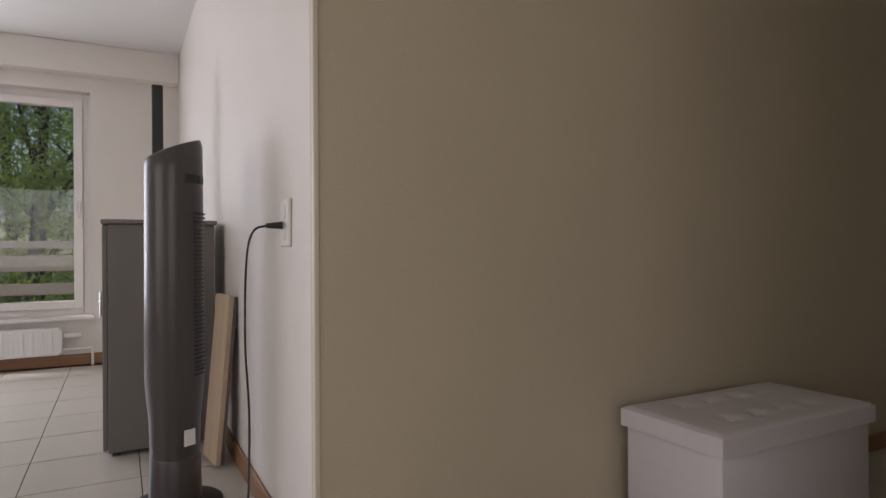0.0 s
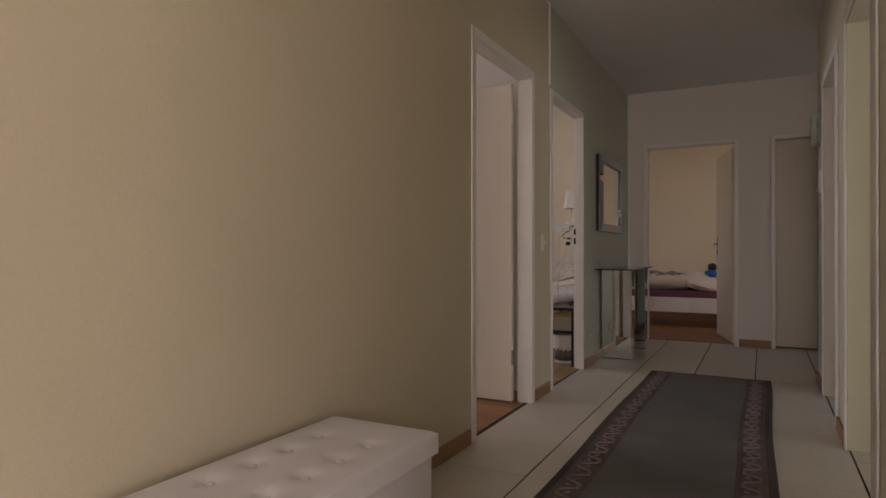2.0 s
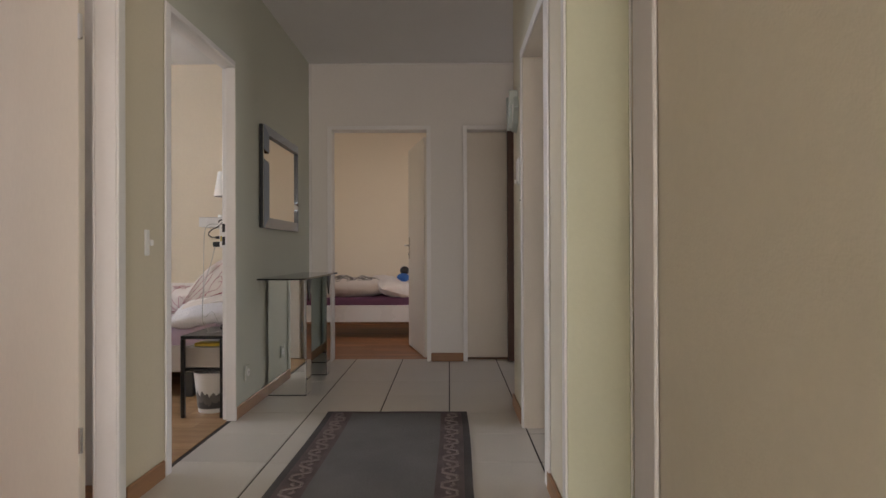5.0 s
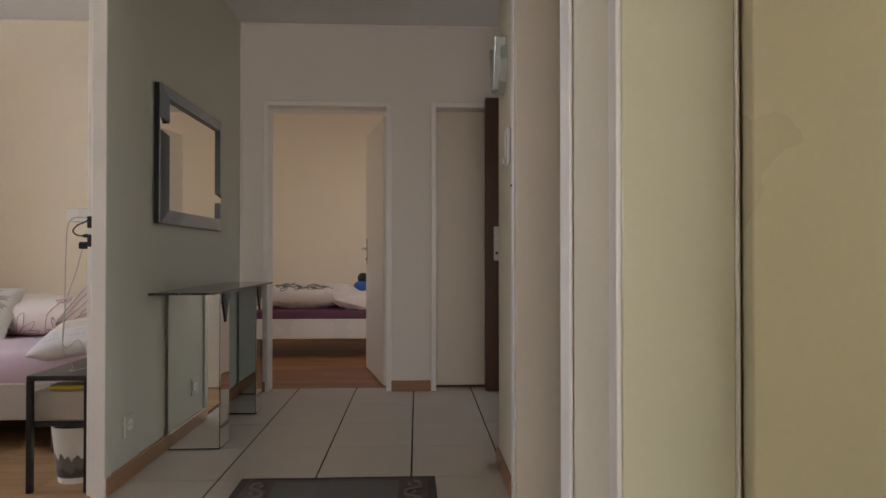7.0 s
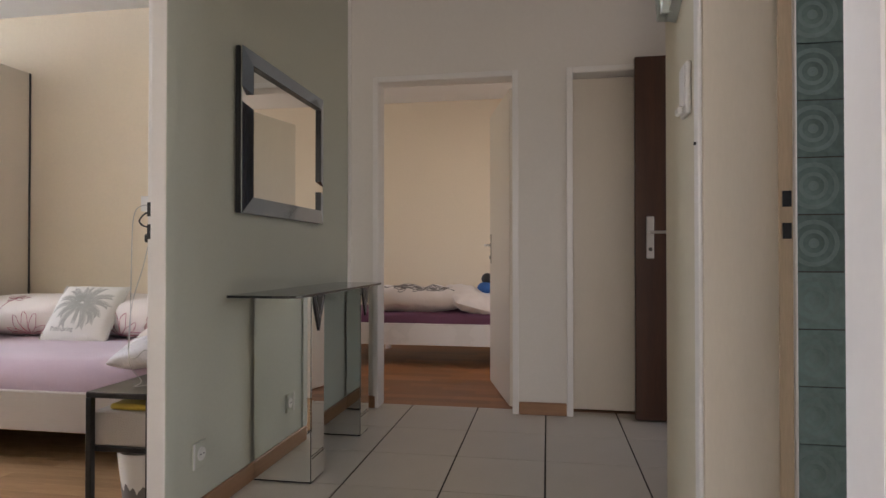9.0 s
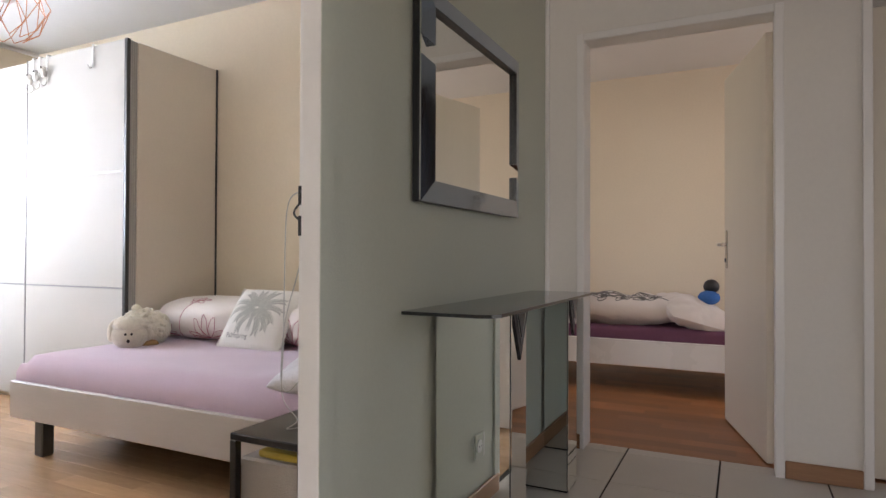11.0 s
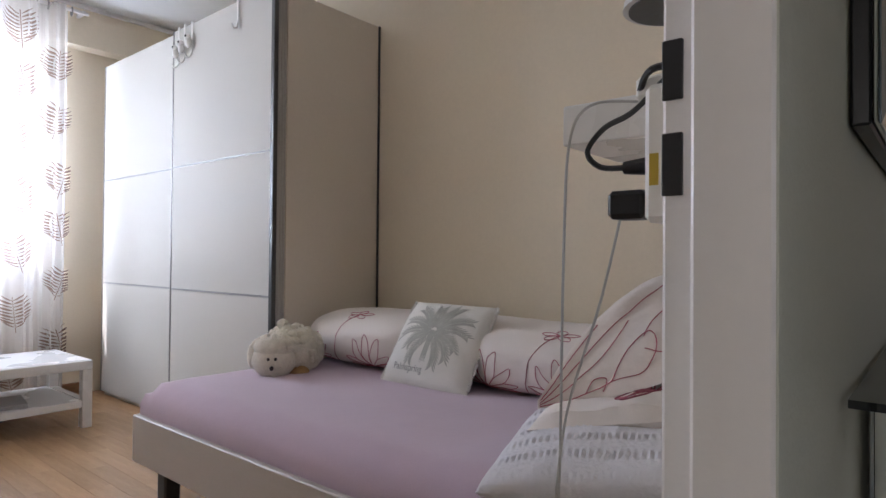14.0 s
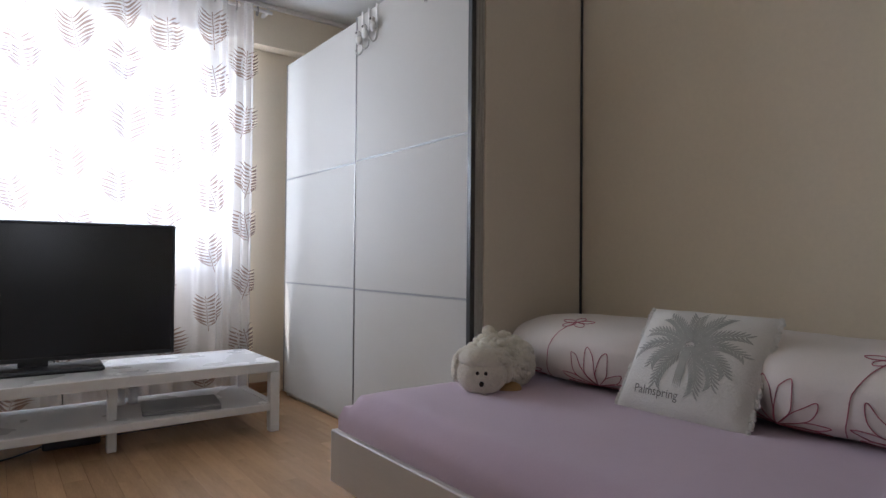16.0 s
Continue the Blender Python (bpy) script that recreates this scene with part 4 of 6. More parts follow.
ck = thing("wall_clock", "grey green octagonal wall clock above the intercom", "clock")
bm = bmesh.new()
cyl(bm, (5.95, RW + 0.002, 1.785), (5.95, RW + 0.03, 1.785), 0.125, 0.118, seg=8)
part("case", bm, M["clock"], ck)
part("dial", cy((5.95, RW + 0.0302, 1.785), (5.95, RW + 0.033, 1.785), 0.085, seg=24), M["plastic_white"], ck)
part("hand", bx(5.947, RW + 0.0335, 1.785, 5.953, RW + 0.0345, 1.845), M["plastic_black"], ck)
part("hand", bx(5.95, RW + 0.0335, 1.782, 6.0, RW + 0.0345, 1.788), M["plastic_black"], ck)
for s in (-1, 1):
    bm = bmesh.new()
    box(bm, -0.012, 0, -0.11, 0.012, 0.05, 0.11, bevel=0.004, m=pose(5.95 + s * 0.06, RW + 0.004, 1.785, 0, s * 18, 0))
    part("ornament", bm, M["clock"], ck, "angled enamel ornament")
ic = thing("intercom", "white intercom holder on the off-white wall", "intercom")
part("body", bx(5.755, RW + 0.0005, 1.335, 5.835, RW + 0.016, 1.485, bevel=0.005), M["plastic_white"], ic)
part("rim", bx(5.762, RW + 0.0165, 1.36, 5.826, RW + 0.020, 1.472, bevel=0.002), M["white_paint"], ic)
part("handset", bx(5.772, RW + 0.0205, 1.34, 5.818, RW + 0.034, 1.362, bevel=0.004), M["plastic_white"], ic, "small hook")
nl = thing("nail", "small dark nail in the door casing edge", "nail")
part("shaft", cy((5.66, RW + 0.0125, 1.235), (5.66, RW + 0.018, 1.235), 0.004, seg=8), M["plastic_black"], nl)

# ---- bedroom ----


def pillow_point(u, v, w, h, t, seed=0.0, puff=0.45, wrinkle=0.012, side=1):
    """A place on a stuffed pillow of w x h, thickness t; u and v run from -1 to 1."""
    k = max(0.0, (1 - abs(u) ** 2.6)) ** puff * max(0.0, (1 - abs(v) ** 2.6)) ** puff
    pin = 1 - 0.09 * (u * u) * (1 - v * v)
    pin2 = 1 - 0.09 * (v * v) * (1 - u * u)
    x, y = u * w / 2 * pin2, v * h / 2 * pin
    n = noise.fractal((x * 6 + seed, y * 6, side * 3 + seed), 1.0, 2.0, 3)
    return Vector((x, y, side * (t / 2 * k) + wrinkle * n * min(1.0, k * 2)))


def pillow_mesh(bm, w, h, t, m, seed=0.0, n=26, puff=0.45, wrinkle=0.012, fringe=False, rows=None):
    for side in (1, -1):
        grid = []
        for i in range(n + 1):
            line = []
            for j in range(n + 1):
                u, v = -1 + 2 * i / n, -1 + 2 * j / n
                p = pillow_point(u, v, w, h, t, seed, puff, wrinkle, side)
                if rows:
                    # puckered bands: short crinkles across each band
                    band = max(0.0, math.sin(u * rows * math.pi)) ** 0.7
                    p.z += side * 0.0034 * band * math.sin(v * 118 + 2.6 * noise.noise((u * 9, v * 5, seed))) * min(1.0, 6 * (1 - max(abs(u), abs(v))))
                line.append(bm.verts.new(m @ p))
            grid.append(line)
        for i in range(n):
            for j in range(n):
                q = (grid[i][j], grid[i + 1][j], grid[i + 1][j + 1], grid[i][j + 1])
                bm.faces.new(q if side > 0 else q[::-1])
    bmesh.ops.remove_doubles(bm, verts=bm.verts, dist=0.0006)


def flower(cx, cy, s, turn=0.0):
    """Outline strokes of a lily-like blossom on a long curved stem, in surface units."""
    out = []
    for a in (-62, -32, 0, 32, 62):
        a0 = radians(a + turn)
        d, n = (math.sin(a0), math.cos(a0)), (math.cos(a0), -math.sin(a0))
        L, W = s * (1.0 if abs(a) < 50 else 0.85), s * 0.17
        out.append([(cx + d[0] * L * f + n[0] * W * g, cy + d[1] * L * f + n[1] * W * g) for f, g in ((0, 0), (0.35, 0.8), (0.7, 0.9), (1, 0), (0.7, -0.9), (0.35, -0.8), (0, 0))])
    out.append([(cx, cy), (cx + 0.25 * s, cy - 0.7 * s), (cx + 0.1 * s, cy - 1.4 * s)])
    return out


def strokes_on(bm, lines, surf, r=0.0026):
    for line in lines:
        fine_line = smooth_line([Vector((u, v, 0)) for u, v in line], 4)
        pts = [surf(q.x, q.y) for q in fine_line if -0.97 < q.x < 0.97 and -0.97 < q.y < 0.97]
        if len(pts) > 1:
            tube(bm, pts, r, 5)


BX0, BX1, BY0, BY1 = 6.346, 7.625, 2.30, 4.28
bed = thing("bed", "taupe double bed frame with a lavender fitted sheet", "bed")
part("side_rail", bx(BX0, BY0, 0.165, BX0 + 0.028, BY1, 0.34, bevel=0.004), M["bed_wood"], bed)
part("side_rail", bx(BX1 - 0.028, BY0, 0.165, BX1, BY1, 0.34, bevel=0.004), M["bed_wood"], bed)
part("foot_rail", bx(BX0 + 0.0285, BY1 - 0.028, 0.165, BX1 - 0.0285, BY1, 0.34, bevel=0.004), M["bed_wood"], bed)
part("head_rail", bx(BX0 + 0.0285, BY0, 0.165, BX1 - 0.0285, BY0 + 0.028, 0.34, bevel=0.004), M["bed_wood"], bed)
for x in (BX0 + 0.012, BX1 - 0.075):
    for y in (BY1 - 0.24, BY0 + 0.18):
        part("leg", bx(x, y, 0.0, x + 0.06, y + 0.06, 0.1645, bevel=0.006), M["bed_leg"], bed, "dark grey square leg")
part("slat_base", bx(BX0 + 0.0285, BY0 + 0.0285, 0.20, BX1 - 0.0285, BY1 - 0.0285, 0.30), M["bed_leg"], bed)


def lift(y):
    """The raised head part of the slatted base."""
    return max(0.0, 2.86 - y) * 0.12


mt = thing("mattress", "mattress in a smooth lavender fitted sheet, its head raised", "mattress")
bm = bmesh.new()
nx, ny = 30, 48
x0, x1, y0, y1, zt, zb = 6.379, 7.595, 2.335, 4.248, 0.465, 0.302


def mattress_point(i, j, top):
    u, v = i / nx, j / ny
    x, y = x0 + u * (x1 - x0), y0 + v * (y1 - y0)
    e = min(x - x0, x1 - x, y - y0, y1 - y)
    z = zt - 0.045 * max(0.0, 1 - e / 0.07) ** 2.2 + 0.006 * noise.fractal((x * 2.4, y * 2.0, 0.3), 1.0, 2.0, 3) if top else zb
    return Vector((x, y, z + (lift(y) if top else 0.0)))


top = [[bm.verts.new(mattress_point(i, j, True)) for j in range(ny + 1)] for i in range(nx + 1)]
bot = [[bm.verts.new(mattress_point(i, j, False)) for j in range(ny + 1)] for i in range(nx + 1)]
for i in range(nx):
    for j in range(ny):
        bm.faces.new((top[i][j], top[i + 1][j], top[i + 1][j + 1], top[i][j + 1]))
        bm.faces.new((bot[i][j], bot[i][j + 1], bot[i + 1][j + 1], bot[i + 1][j]))
ring = [(i, 0) for i in range(nx)] + [(nx, j) for j in range(ny)] + [(i, ny) for i in range(nx, 0, -1)] + [(0, j) for j in range(ny, 0, -1)]
for (a, b), (c, d2) in zip(ring, ring[1:] + ring[:1]):
    bm.faces.new((top[a][b], bot[a][b], bot[c][d2], top[c][d2]))
cuts = [e for e in bm.edges if abs(e.verts[0].co.z - e.verts[1].co.z) > 0.07 and (e.verts[0].co.xy - e.verts[1].co.xy).length < 1e-4]
sub = bmesh.ops.subdivide_edges(bm, edges=cuts, cuts=2)
for v in sub["geom_inner"]:
    if isinstance(v, bmesh.types.BMVert):
        c = Vector(((x0 + x1) / 2, (y0 + y1) / 2, 0))
        nrm = Vector((1 if v.co.x > x1 - 0.01 else -1 if v.co.x < x0 + 0.01 else 0, 1 if v.co.y > y1 - 0.01 else -1 if v.co.y < y0 + 0.01 else 0, 0))
        v.co += nrm * 0.014
part("cover", bm, M["sheet"], mt, "", True)

# body pillow along the wall
bp = thing("body_pillow", "long white body pillow embroidered with pink lilies", "pillow")


def bolster(u, v, off=0.0):
    """u from -1 to 1 along its length, v round it; it lies flattened on the sheet."""
    y = 3.455 - u * 0.86
    a = v * math.pi
    end = max(0.0, 1 - abs(u) ** 7) ** 0.45
    lump = 1 + 0.05 * noise.noise((u * 3.0, math.cos(a), math.sin(a))) + 0.018 * noise.noise((u * 14, v * 9, 2))
    cx, cz = math.sin(a), math.cos(a)
    cx, cz = math.copysign(abs(cx) ** 0.85, cx), math.copysign(abs(cz) ** (0.85 if cz > 0 else 0.5), cz)
    dent = 0.075 * math.exp(-((y - 3.41) / 0.21) ** 4) if cx < 0 else 0.0
    return Vector((7.34 + ((0.272 - dent) * end * lump + off) * cx, y, 0.581 + lift(y) * 0.6 + (0.124 * end * lump + off) * cz))


def lotus(u0, v0, s, turn=0.0):
    """Seven outlined petals that fan out from one foot, s metres long, on the bolster."""
    out = []
    for k, a in enumerate((-80, -54, -27, 0, 27, 54, 80)):
        a0 = radians(a + turn)
        d, n = (math.sin(a0), math.cos(a0)), (math.cos(a0), -math.sin(a0))
        L, W = s * (0.78, 0.92, 1.0, 1.05, 1.0, 0.9, 0.8)[k], s * 0.13
        out.append([(u0 + (d[0] * L * f + n[0] * W * g) / 0.86, v0 + (d[1] * L * f + n[1] * W * g) / 0.62) for f, g in ((0, 0), (0.3, 0.5), (0.65, 1.0), (1, 0), (0.65, -1.0), (0.3, -0.5), (0, 0))])
    return out


def stem(u0, v0, lean):
    """A long curved stalk with an open blossom on its end."""
    top = (u0 + lean, v0 + 0.50)
    out = [[(u0, v0), (u0 + 0.15 * lean, v0 + 0.17), (u0 + 0.55 * lean, v0 + 0.36), top]]
    for k in range(5):
        a = math.tau * k / 5 + 0.4
        out.append([top, (top[0] + 0.055 * math.cos(a - 0.45), top[1] + 0.045 * math.sin(a - 0.45)), (top[0] + 0.085 * math.cos(a), top[1] + 0.07 * math.sin(a)), (top[0] + 0.055 * math.cos(a + 0.45), top[1] + 0.045 * math.sin(a + 0.45)), top])
    return out


bm = bmesh.new()
N1, N2 = 120, 60
rings = [[bm.verts.new(bolster(-1 + 2 * i / N1, -1 + 2 * k / N2)) for k in range(N2)] for i in range(N1 + 1)]
for r0, r1 in zip(rings, rings[1:]):
    for k in range(N2):
        bm.faces.new((r0[k], r0[(k + 1) % N2], r1[(k + 1) % N2], r1[k]))
bmesh.ops.remove_doubles(bm, verts=bm.verts, dist=0.001)
part("case", bm, M["linen"], bp, "", True)
bm = bmesh.new()
bl = []
for u0, s_, tr in ((-0.80, 0.15, 14), (-0.36, 0.165, -6), (0.02, 0.15, 8), (0.32, 0.17, 18), (0.70, 0.165, -12)):
    bl += lotus(u0, -0.70, s_, tr)
for u0, lean in ((-0.62, 0.09), (-0.16, 0.08), (0.52, 0.10)):
    bl += stem(u0, -0.70, lean)
strokes_on(bm, bl, lambda u, v: bolster(u, v, 0.0012), 0.0014)
part("embroidery", bm, M["pink"], bp, "dusty pink lily outlines")["kind"] = "stuff"

# cushion with a palm print
cu = thing("cushion", "off-white fringed cushion printed with grey palm fronds", "cushion")
cu_u, cu_v = Vector((-0.01, -1.0, 0.0)).normalized(), Vector((0.56, 0.014, 0.828)).normalized()
cu_n = cu_u.cross(cu_v).normalized()
cm = Matrix.Translation((7.112, 3.413, 0.606)) @ Matrix((cu_u, cu_n.cross(cu_u), cu_n)).transposed().to_4x4()
CWd, CHt, CT = 0.415, 0.365, 0.12
bm = bmesh.new()
pillow_mesh(bm, CWd, CHt, CT, cm, 3.0, 24, 0.5, 0.006)
part("cover", bm, M["cushion"], cu, "", True)


def on_cushion(u, v, off=0.0018):
    p = pillow_point(u, v, CWd, CHt, CT, 3.0, 0.5, 0.006, 1)
    return cm @ (p + Vector((0, 0, off)))


bm = bmesh.new()
rnd = random.Random(8)


def blade(bm, line, width):
    """A flat tapered leaf on the cushion along a line of (u, v)."""
    pts = smooth_line([Vector((a, b, 0)) for a, b in line], 4)
    L, R = [], []
    for i, p in enumerate(pts):
        d = (pts[min(i + 1, len(pts) - 1)] - pts[max(i - 1, 0)]).normalized()
        w = width * math.sin(math.pi * (0.08 + 0.9 * i / (len(pts) - 1)))
        L.append(bm.verts.new(on_cushion(p.x - d.y * w, p.y + d.x * w)))
        R.append(bm.verts.new(on_cushion(p.x + d.y * w, p.y - d.x * w)))
    for i in range(len(pts) - 1):
        bm.faces.new((L[i], L[i + 1], R[i + 1], R[i]))


for a in (-64, -38, -14, 14, 42, 70, 96, 122, 148, 176, 204, 236):
    aa = radians(a + rnd.uniform(-4, 4))
    L = rnd.uniform(0.72, 0.98)
    bend = -0.42 * math.cos(aa)
    spine = [(0.03 + L * f * math.cos(aa + bend * f * f), 0.20 + L * f * math.sin(aa + bend * f * f) * 0.85) for f in (k / 14 for k in range(1, 15))]
    for (px, py), (qx, qy) in zip(spine, spine[1:]):
        da = math.atan2(qy - py, qx - px)
        for s in (-1, 1):
            ln = 0.21 * (1 - 0.4 * abs(px - 0.03))
            q = (px + ln * math.cos(da + s * 0.62), py + ln * math.sin(da + s * 0.62))
            if max(abs(q[0]), abs(q[1])) < 0.9:
                blade(bm, [(px, py), ((px + q[0]) / 2, (py + q[1]) / 2 - 0.01), q], 0.016)
    spine = [p for p in spine[::3] if max(abs(p[0]), abs(p[1])) < 0.9]
    if len(spine) > 2:
        blade(bm, spine, 0.022)
for k in range(5):
    blade(bm, [(0.03 + 0.02 * k - 0.04, 0.2), (0.0 + 0.02 * k - 0.04, -0.1), (0.01 + 0.03 * k - 0.06, -0.55)], 0.018)
part("palm_print", bm, M["grey_print"], cu, "grey palm frond print")
fc = bpy.data.curves.new("lettering", "FONT")
fc.body, fc.size, fc.align_x = "Palmspring", 0.036, "CENTER"
tmp = bpy.data.objects.new("lettering", fc)
scene.collection.objects.link(tmp)
bpy.context.view_layer.update()
tme = bpy.data.meshes.new_from_object(tmp.evaluated_get(bpy.context.evaluated_depsgraph_get()))
bpy.data.objects.remove(tmp)
for v in tme.vertices:
    v.co = on_cushion(-0.30 + v.co.x / CWd * 2, -0.74 + v.co.y / CHt * 2, 0.003)
tme.materials.append(M["print_ink"])
word = new("lettering", tme)
word.parent = cu
word["label"] = "grey printed lettering"
bm = bmesh.new()
for k in range(34):
    f = -0.97 + 1.94 * k / 33
    for s in (-1, 1):
        ball(bm, on_cushion(s * (1.0 + rnd.uniform(0.0, 0.025)), f + rnd.uniform(-0.01, 0.01), 0.0), rnd.uniform(0.006, 0.0095), (1, 1, 1), 6, 4)
part("fringe", bm, M["cushion"], cu, "ragged cotton fringe")["kind"] = "stuff"

# plush sheep, one plain mesh
bm = bmesh.new()


def add_ball(c, r, s, idx, rough=0.0, m=None):
    vs = ball(bm, c, r, s, *((22, 14) if r > 0.024 else (9, 6)), m)
    if rough:
        for v in vs:
            n = noise.noise(Vector(v.co) * 34)
            v.co += (v.co - Vector(c)).normalized() * rough * n
    for fc2 in {q for v in vs for q in v.link_faces}:
        fc2.material_index = idx


SH = Vector((6.79, 4.015, 0.525))
fw, rt = Vector((-0.66, -0.75, 0)), Vector((0.75, -0.66, 0))
turn = pose(0, 0, 0, 0, 0, 138.6)
add_ball(SH - fw * 0.12 + rt * 0.06 + Vector((0, 0, 0.015)), 0.125, (1.05, 1.0, 0.86), 0, 0.006, turn)
add_ball(SH, 0.092, (1.0, 0.95, 0.83), 0, 0.002, turn)
add_ball(SH + fw * 0.02 + Vector((0, 0, 0.055)), 0.07, (1.15, 1.0, 0.62), 0, 0.007, turn)
for s in (-1, 1):
    add_ball(SH + rt * s * 0.088 - fw * 0.005 + Vector((0, 0, 0.012)), 0.042, (0.5, 0.8, 1.15), 0, 0.002, turn)
    add_ball(SH + fw * 0.082 + rt * s * 0.014 + Vector((0, 0, 0.012)), 0.0068, (1, 1, 1), 2)
add_ball(SH + fw * 0.092 + Vector((0, 0, -0.022)), 0.0085, (1.0, 1.0, 1.1), 2)
add_ball(SH - fw * 0.02 + rt * 0.095 + Vector((0, 0, -0.055)), 0.034, (1.3, 1, 0.7), 1, 0.001, turn)
add_ball(SH - fw * 0.10 + rt * 0.02 + Vector((0, 0, 0.13)), 0.024, (1, 1, 1), 0, 0.003)
rnd = random.Random(31)
BODY = SH - fw * 0.12 + rt * 0.06 + Vector((0, 0, 0.015))
for k in range(170):
    a, e = rnd.uniform(0, math.tau), math.asin(rnd.uniform(-0.35, 1.0))
    n = Vector((math.cos(a) * math.cos(e), math.sin(a) * math.cos(e), math.sin(e)))
    add_ball(BODY + Vector((n.x * 0.122, n.y * 0.119, n.z * 0.104)), rnd.uniform(0.014, 0.021), (1, 1, 0.8), 0, 0.003)
CAP = SH + fw * 0.005 + Vector((0, 0, 0.035))
for k in range(90):
    a, e = rnd.uniform(0, math.tau), math.asin(rnd.uniform(0.1, 1.0))
    n = Vector((math.cos(a) * math.cos(e), math.sin(a) * math.cos(e), math.sin(e)))
    if n.dot(fw) < 0.55:
        add_ball(CAP + Vector((n.x * 0.088, n.y * 0.088, n.z * 0.055)), rnd.uniform(0.013, 0.020), (1, 1, 0.8), 0, 0.003)
tube(bm, [SH + fw * 0.093 + Vector((0, 0, -0.036)), SH + fw * 0.091 + Vector((0, 0, -0.05)), SH + fw * 0.08 + rt * 0.015 + Vector((0, 0, -0.058))], 0.0015, 4)
sheep = tagged(link("plush_sheep", bm, [M["fleece"], M["fleece_tan"], M["dark_eye"]], True), "cream fleece plush sheep sitting on the lavender sheet", "plush toy")


def lilied(name, label, cat, w, h, t, m, seed, flowers, material="linen", wrinkle=0.014, puff=0.45, ink="pink", rows=None, thick=0.002):
    th = thing(name, label, cat)
    b = bmesh.new()
    pillow_mesh(b, w, h, t, m, seed, 150 if rows else 40, puff, wrinkle, rows=rows)
    part("case", b, M[material], th, "", True)
    if flowers:
        b = bmesh.new()
        lines = []
        for u0, v0, s, tr in flowers:
            for line in flower(0, 0, 1.0, tr):
                lines.append([(u0 + p * s, v0 + q * s) for p, q in line])
        strokes_on(b, lines, lambda u, v: m @ (pillow_point(u, v, w, h, t, seed, puff, wrinkle, 1) + Vector((0, 0, 0.001))), thick)
        part("embroidery", b, M[ink], th, "lily outlines")["kind"] = "stuff"
    return th


lilied("pillow", "white seersucker pillow lying on the raised head end", "pillow", 0.68, 0.56, 0.16, pose(6.69, 2.435, 0.552, -7, -6, 14), 1.0, [], "seersucker", 0.010, 0.36, rows=12)
dvt = lilied("duvet", "white duvet with pink lilies heaped over a pillow", "duvet", 0.80, 0.58, 0.085, pose(6.915, 2.405, 0.650, -12, -3, 10), 5.0, [(-0.62, 0.55, 0.4, 70), (-0.75, 0.1, 0.3, 30), (-0.5, -0.45, 0.36, -40), (-0.1, 0.6, 0.3, 60)], "linen", 0.022, 0.3)
FOOT = Vector((6.575, 2.648, 0.592))
FRONT = smooth_line([FOOT, Vector((6.61, 2.52, 0.622)), Vector((6.62, 2.33, 0.700)), Vector((6.64, 2.15, 0.715))], 12)
CREST = smooth_line([FOOT + Vector((0, 0, 0.02)), Vector((6.74, 2.575, 0.795)), Vector((6.93, 2.42, 0.916)), Vector((6.92, 2.15, 0.775))], 12)
REAR = smooth_line([FOOT + Vector((0.02, 0.01, 0)), Vector((6.92, 2.64, 0.66)), Vector((7.17, 2.50, 0.70)), Vector((7.20, 2.15, 0.70))], 12)


def heap(s, w, off=0.0):
    """The tented upper fold: s runs from its pointed foot to the head end, w from the front hem over the crest to the rear."""
    q = s * (len(FRONT) - 1)
    i = min(int(q), len(FRONT) - 2)
    a, c, e = (L[i].lerp(L[i + 1], q - i) for L in (FRONT, CREST, REAR))
    b = a.lerp(c, 0.55) + Vector((-0.05, 0.01, 0.025)) * math.sin(math.pi * min(1.0, s * 1.2) * 0.5)
    d = c.lerp(e, 0.5) + Vector((0.03, 0, 0.03)) * s
    line = [a, b, c, d, e]
    k = min(int(w * 4), 3)
    f = w * 4 - k
    p0, p1, p2, p3 = line[max(k - 1, 0)], line[k], line[k + 1], line[min(k + 2, 4)]
    p = 0.5 * (2 * p1 + (p2 - p0) * f + (2 * p0 - 5 * p1 + 4 * p2 - p3) * f * f + (3 * p1 - p0 - 3 * p2 + p3) * f ** 3)
    r = min(1.0, s * 1.6)
    crease = 0.013 * r * math.sin(w * 21 + 2.2 * noise.noise((s * 2.5, w * 2, 3.0))) * (0.35 + 0.65 * (1 - s))
    crumple = 0.020 * r * noise.fractal((s * 3.1, w * 5.0, 7.0), 1.0, 2.0, 4)
    return p + Vector((-0.72, 0.1, 0.68)) * (crease + crumple + off)


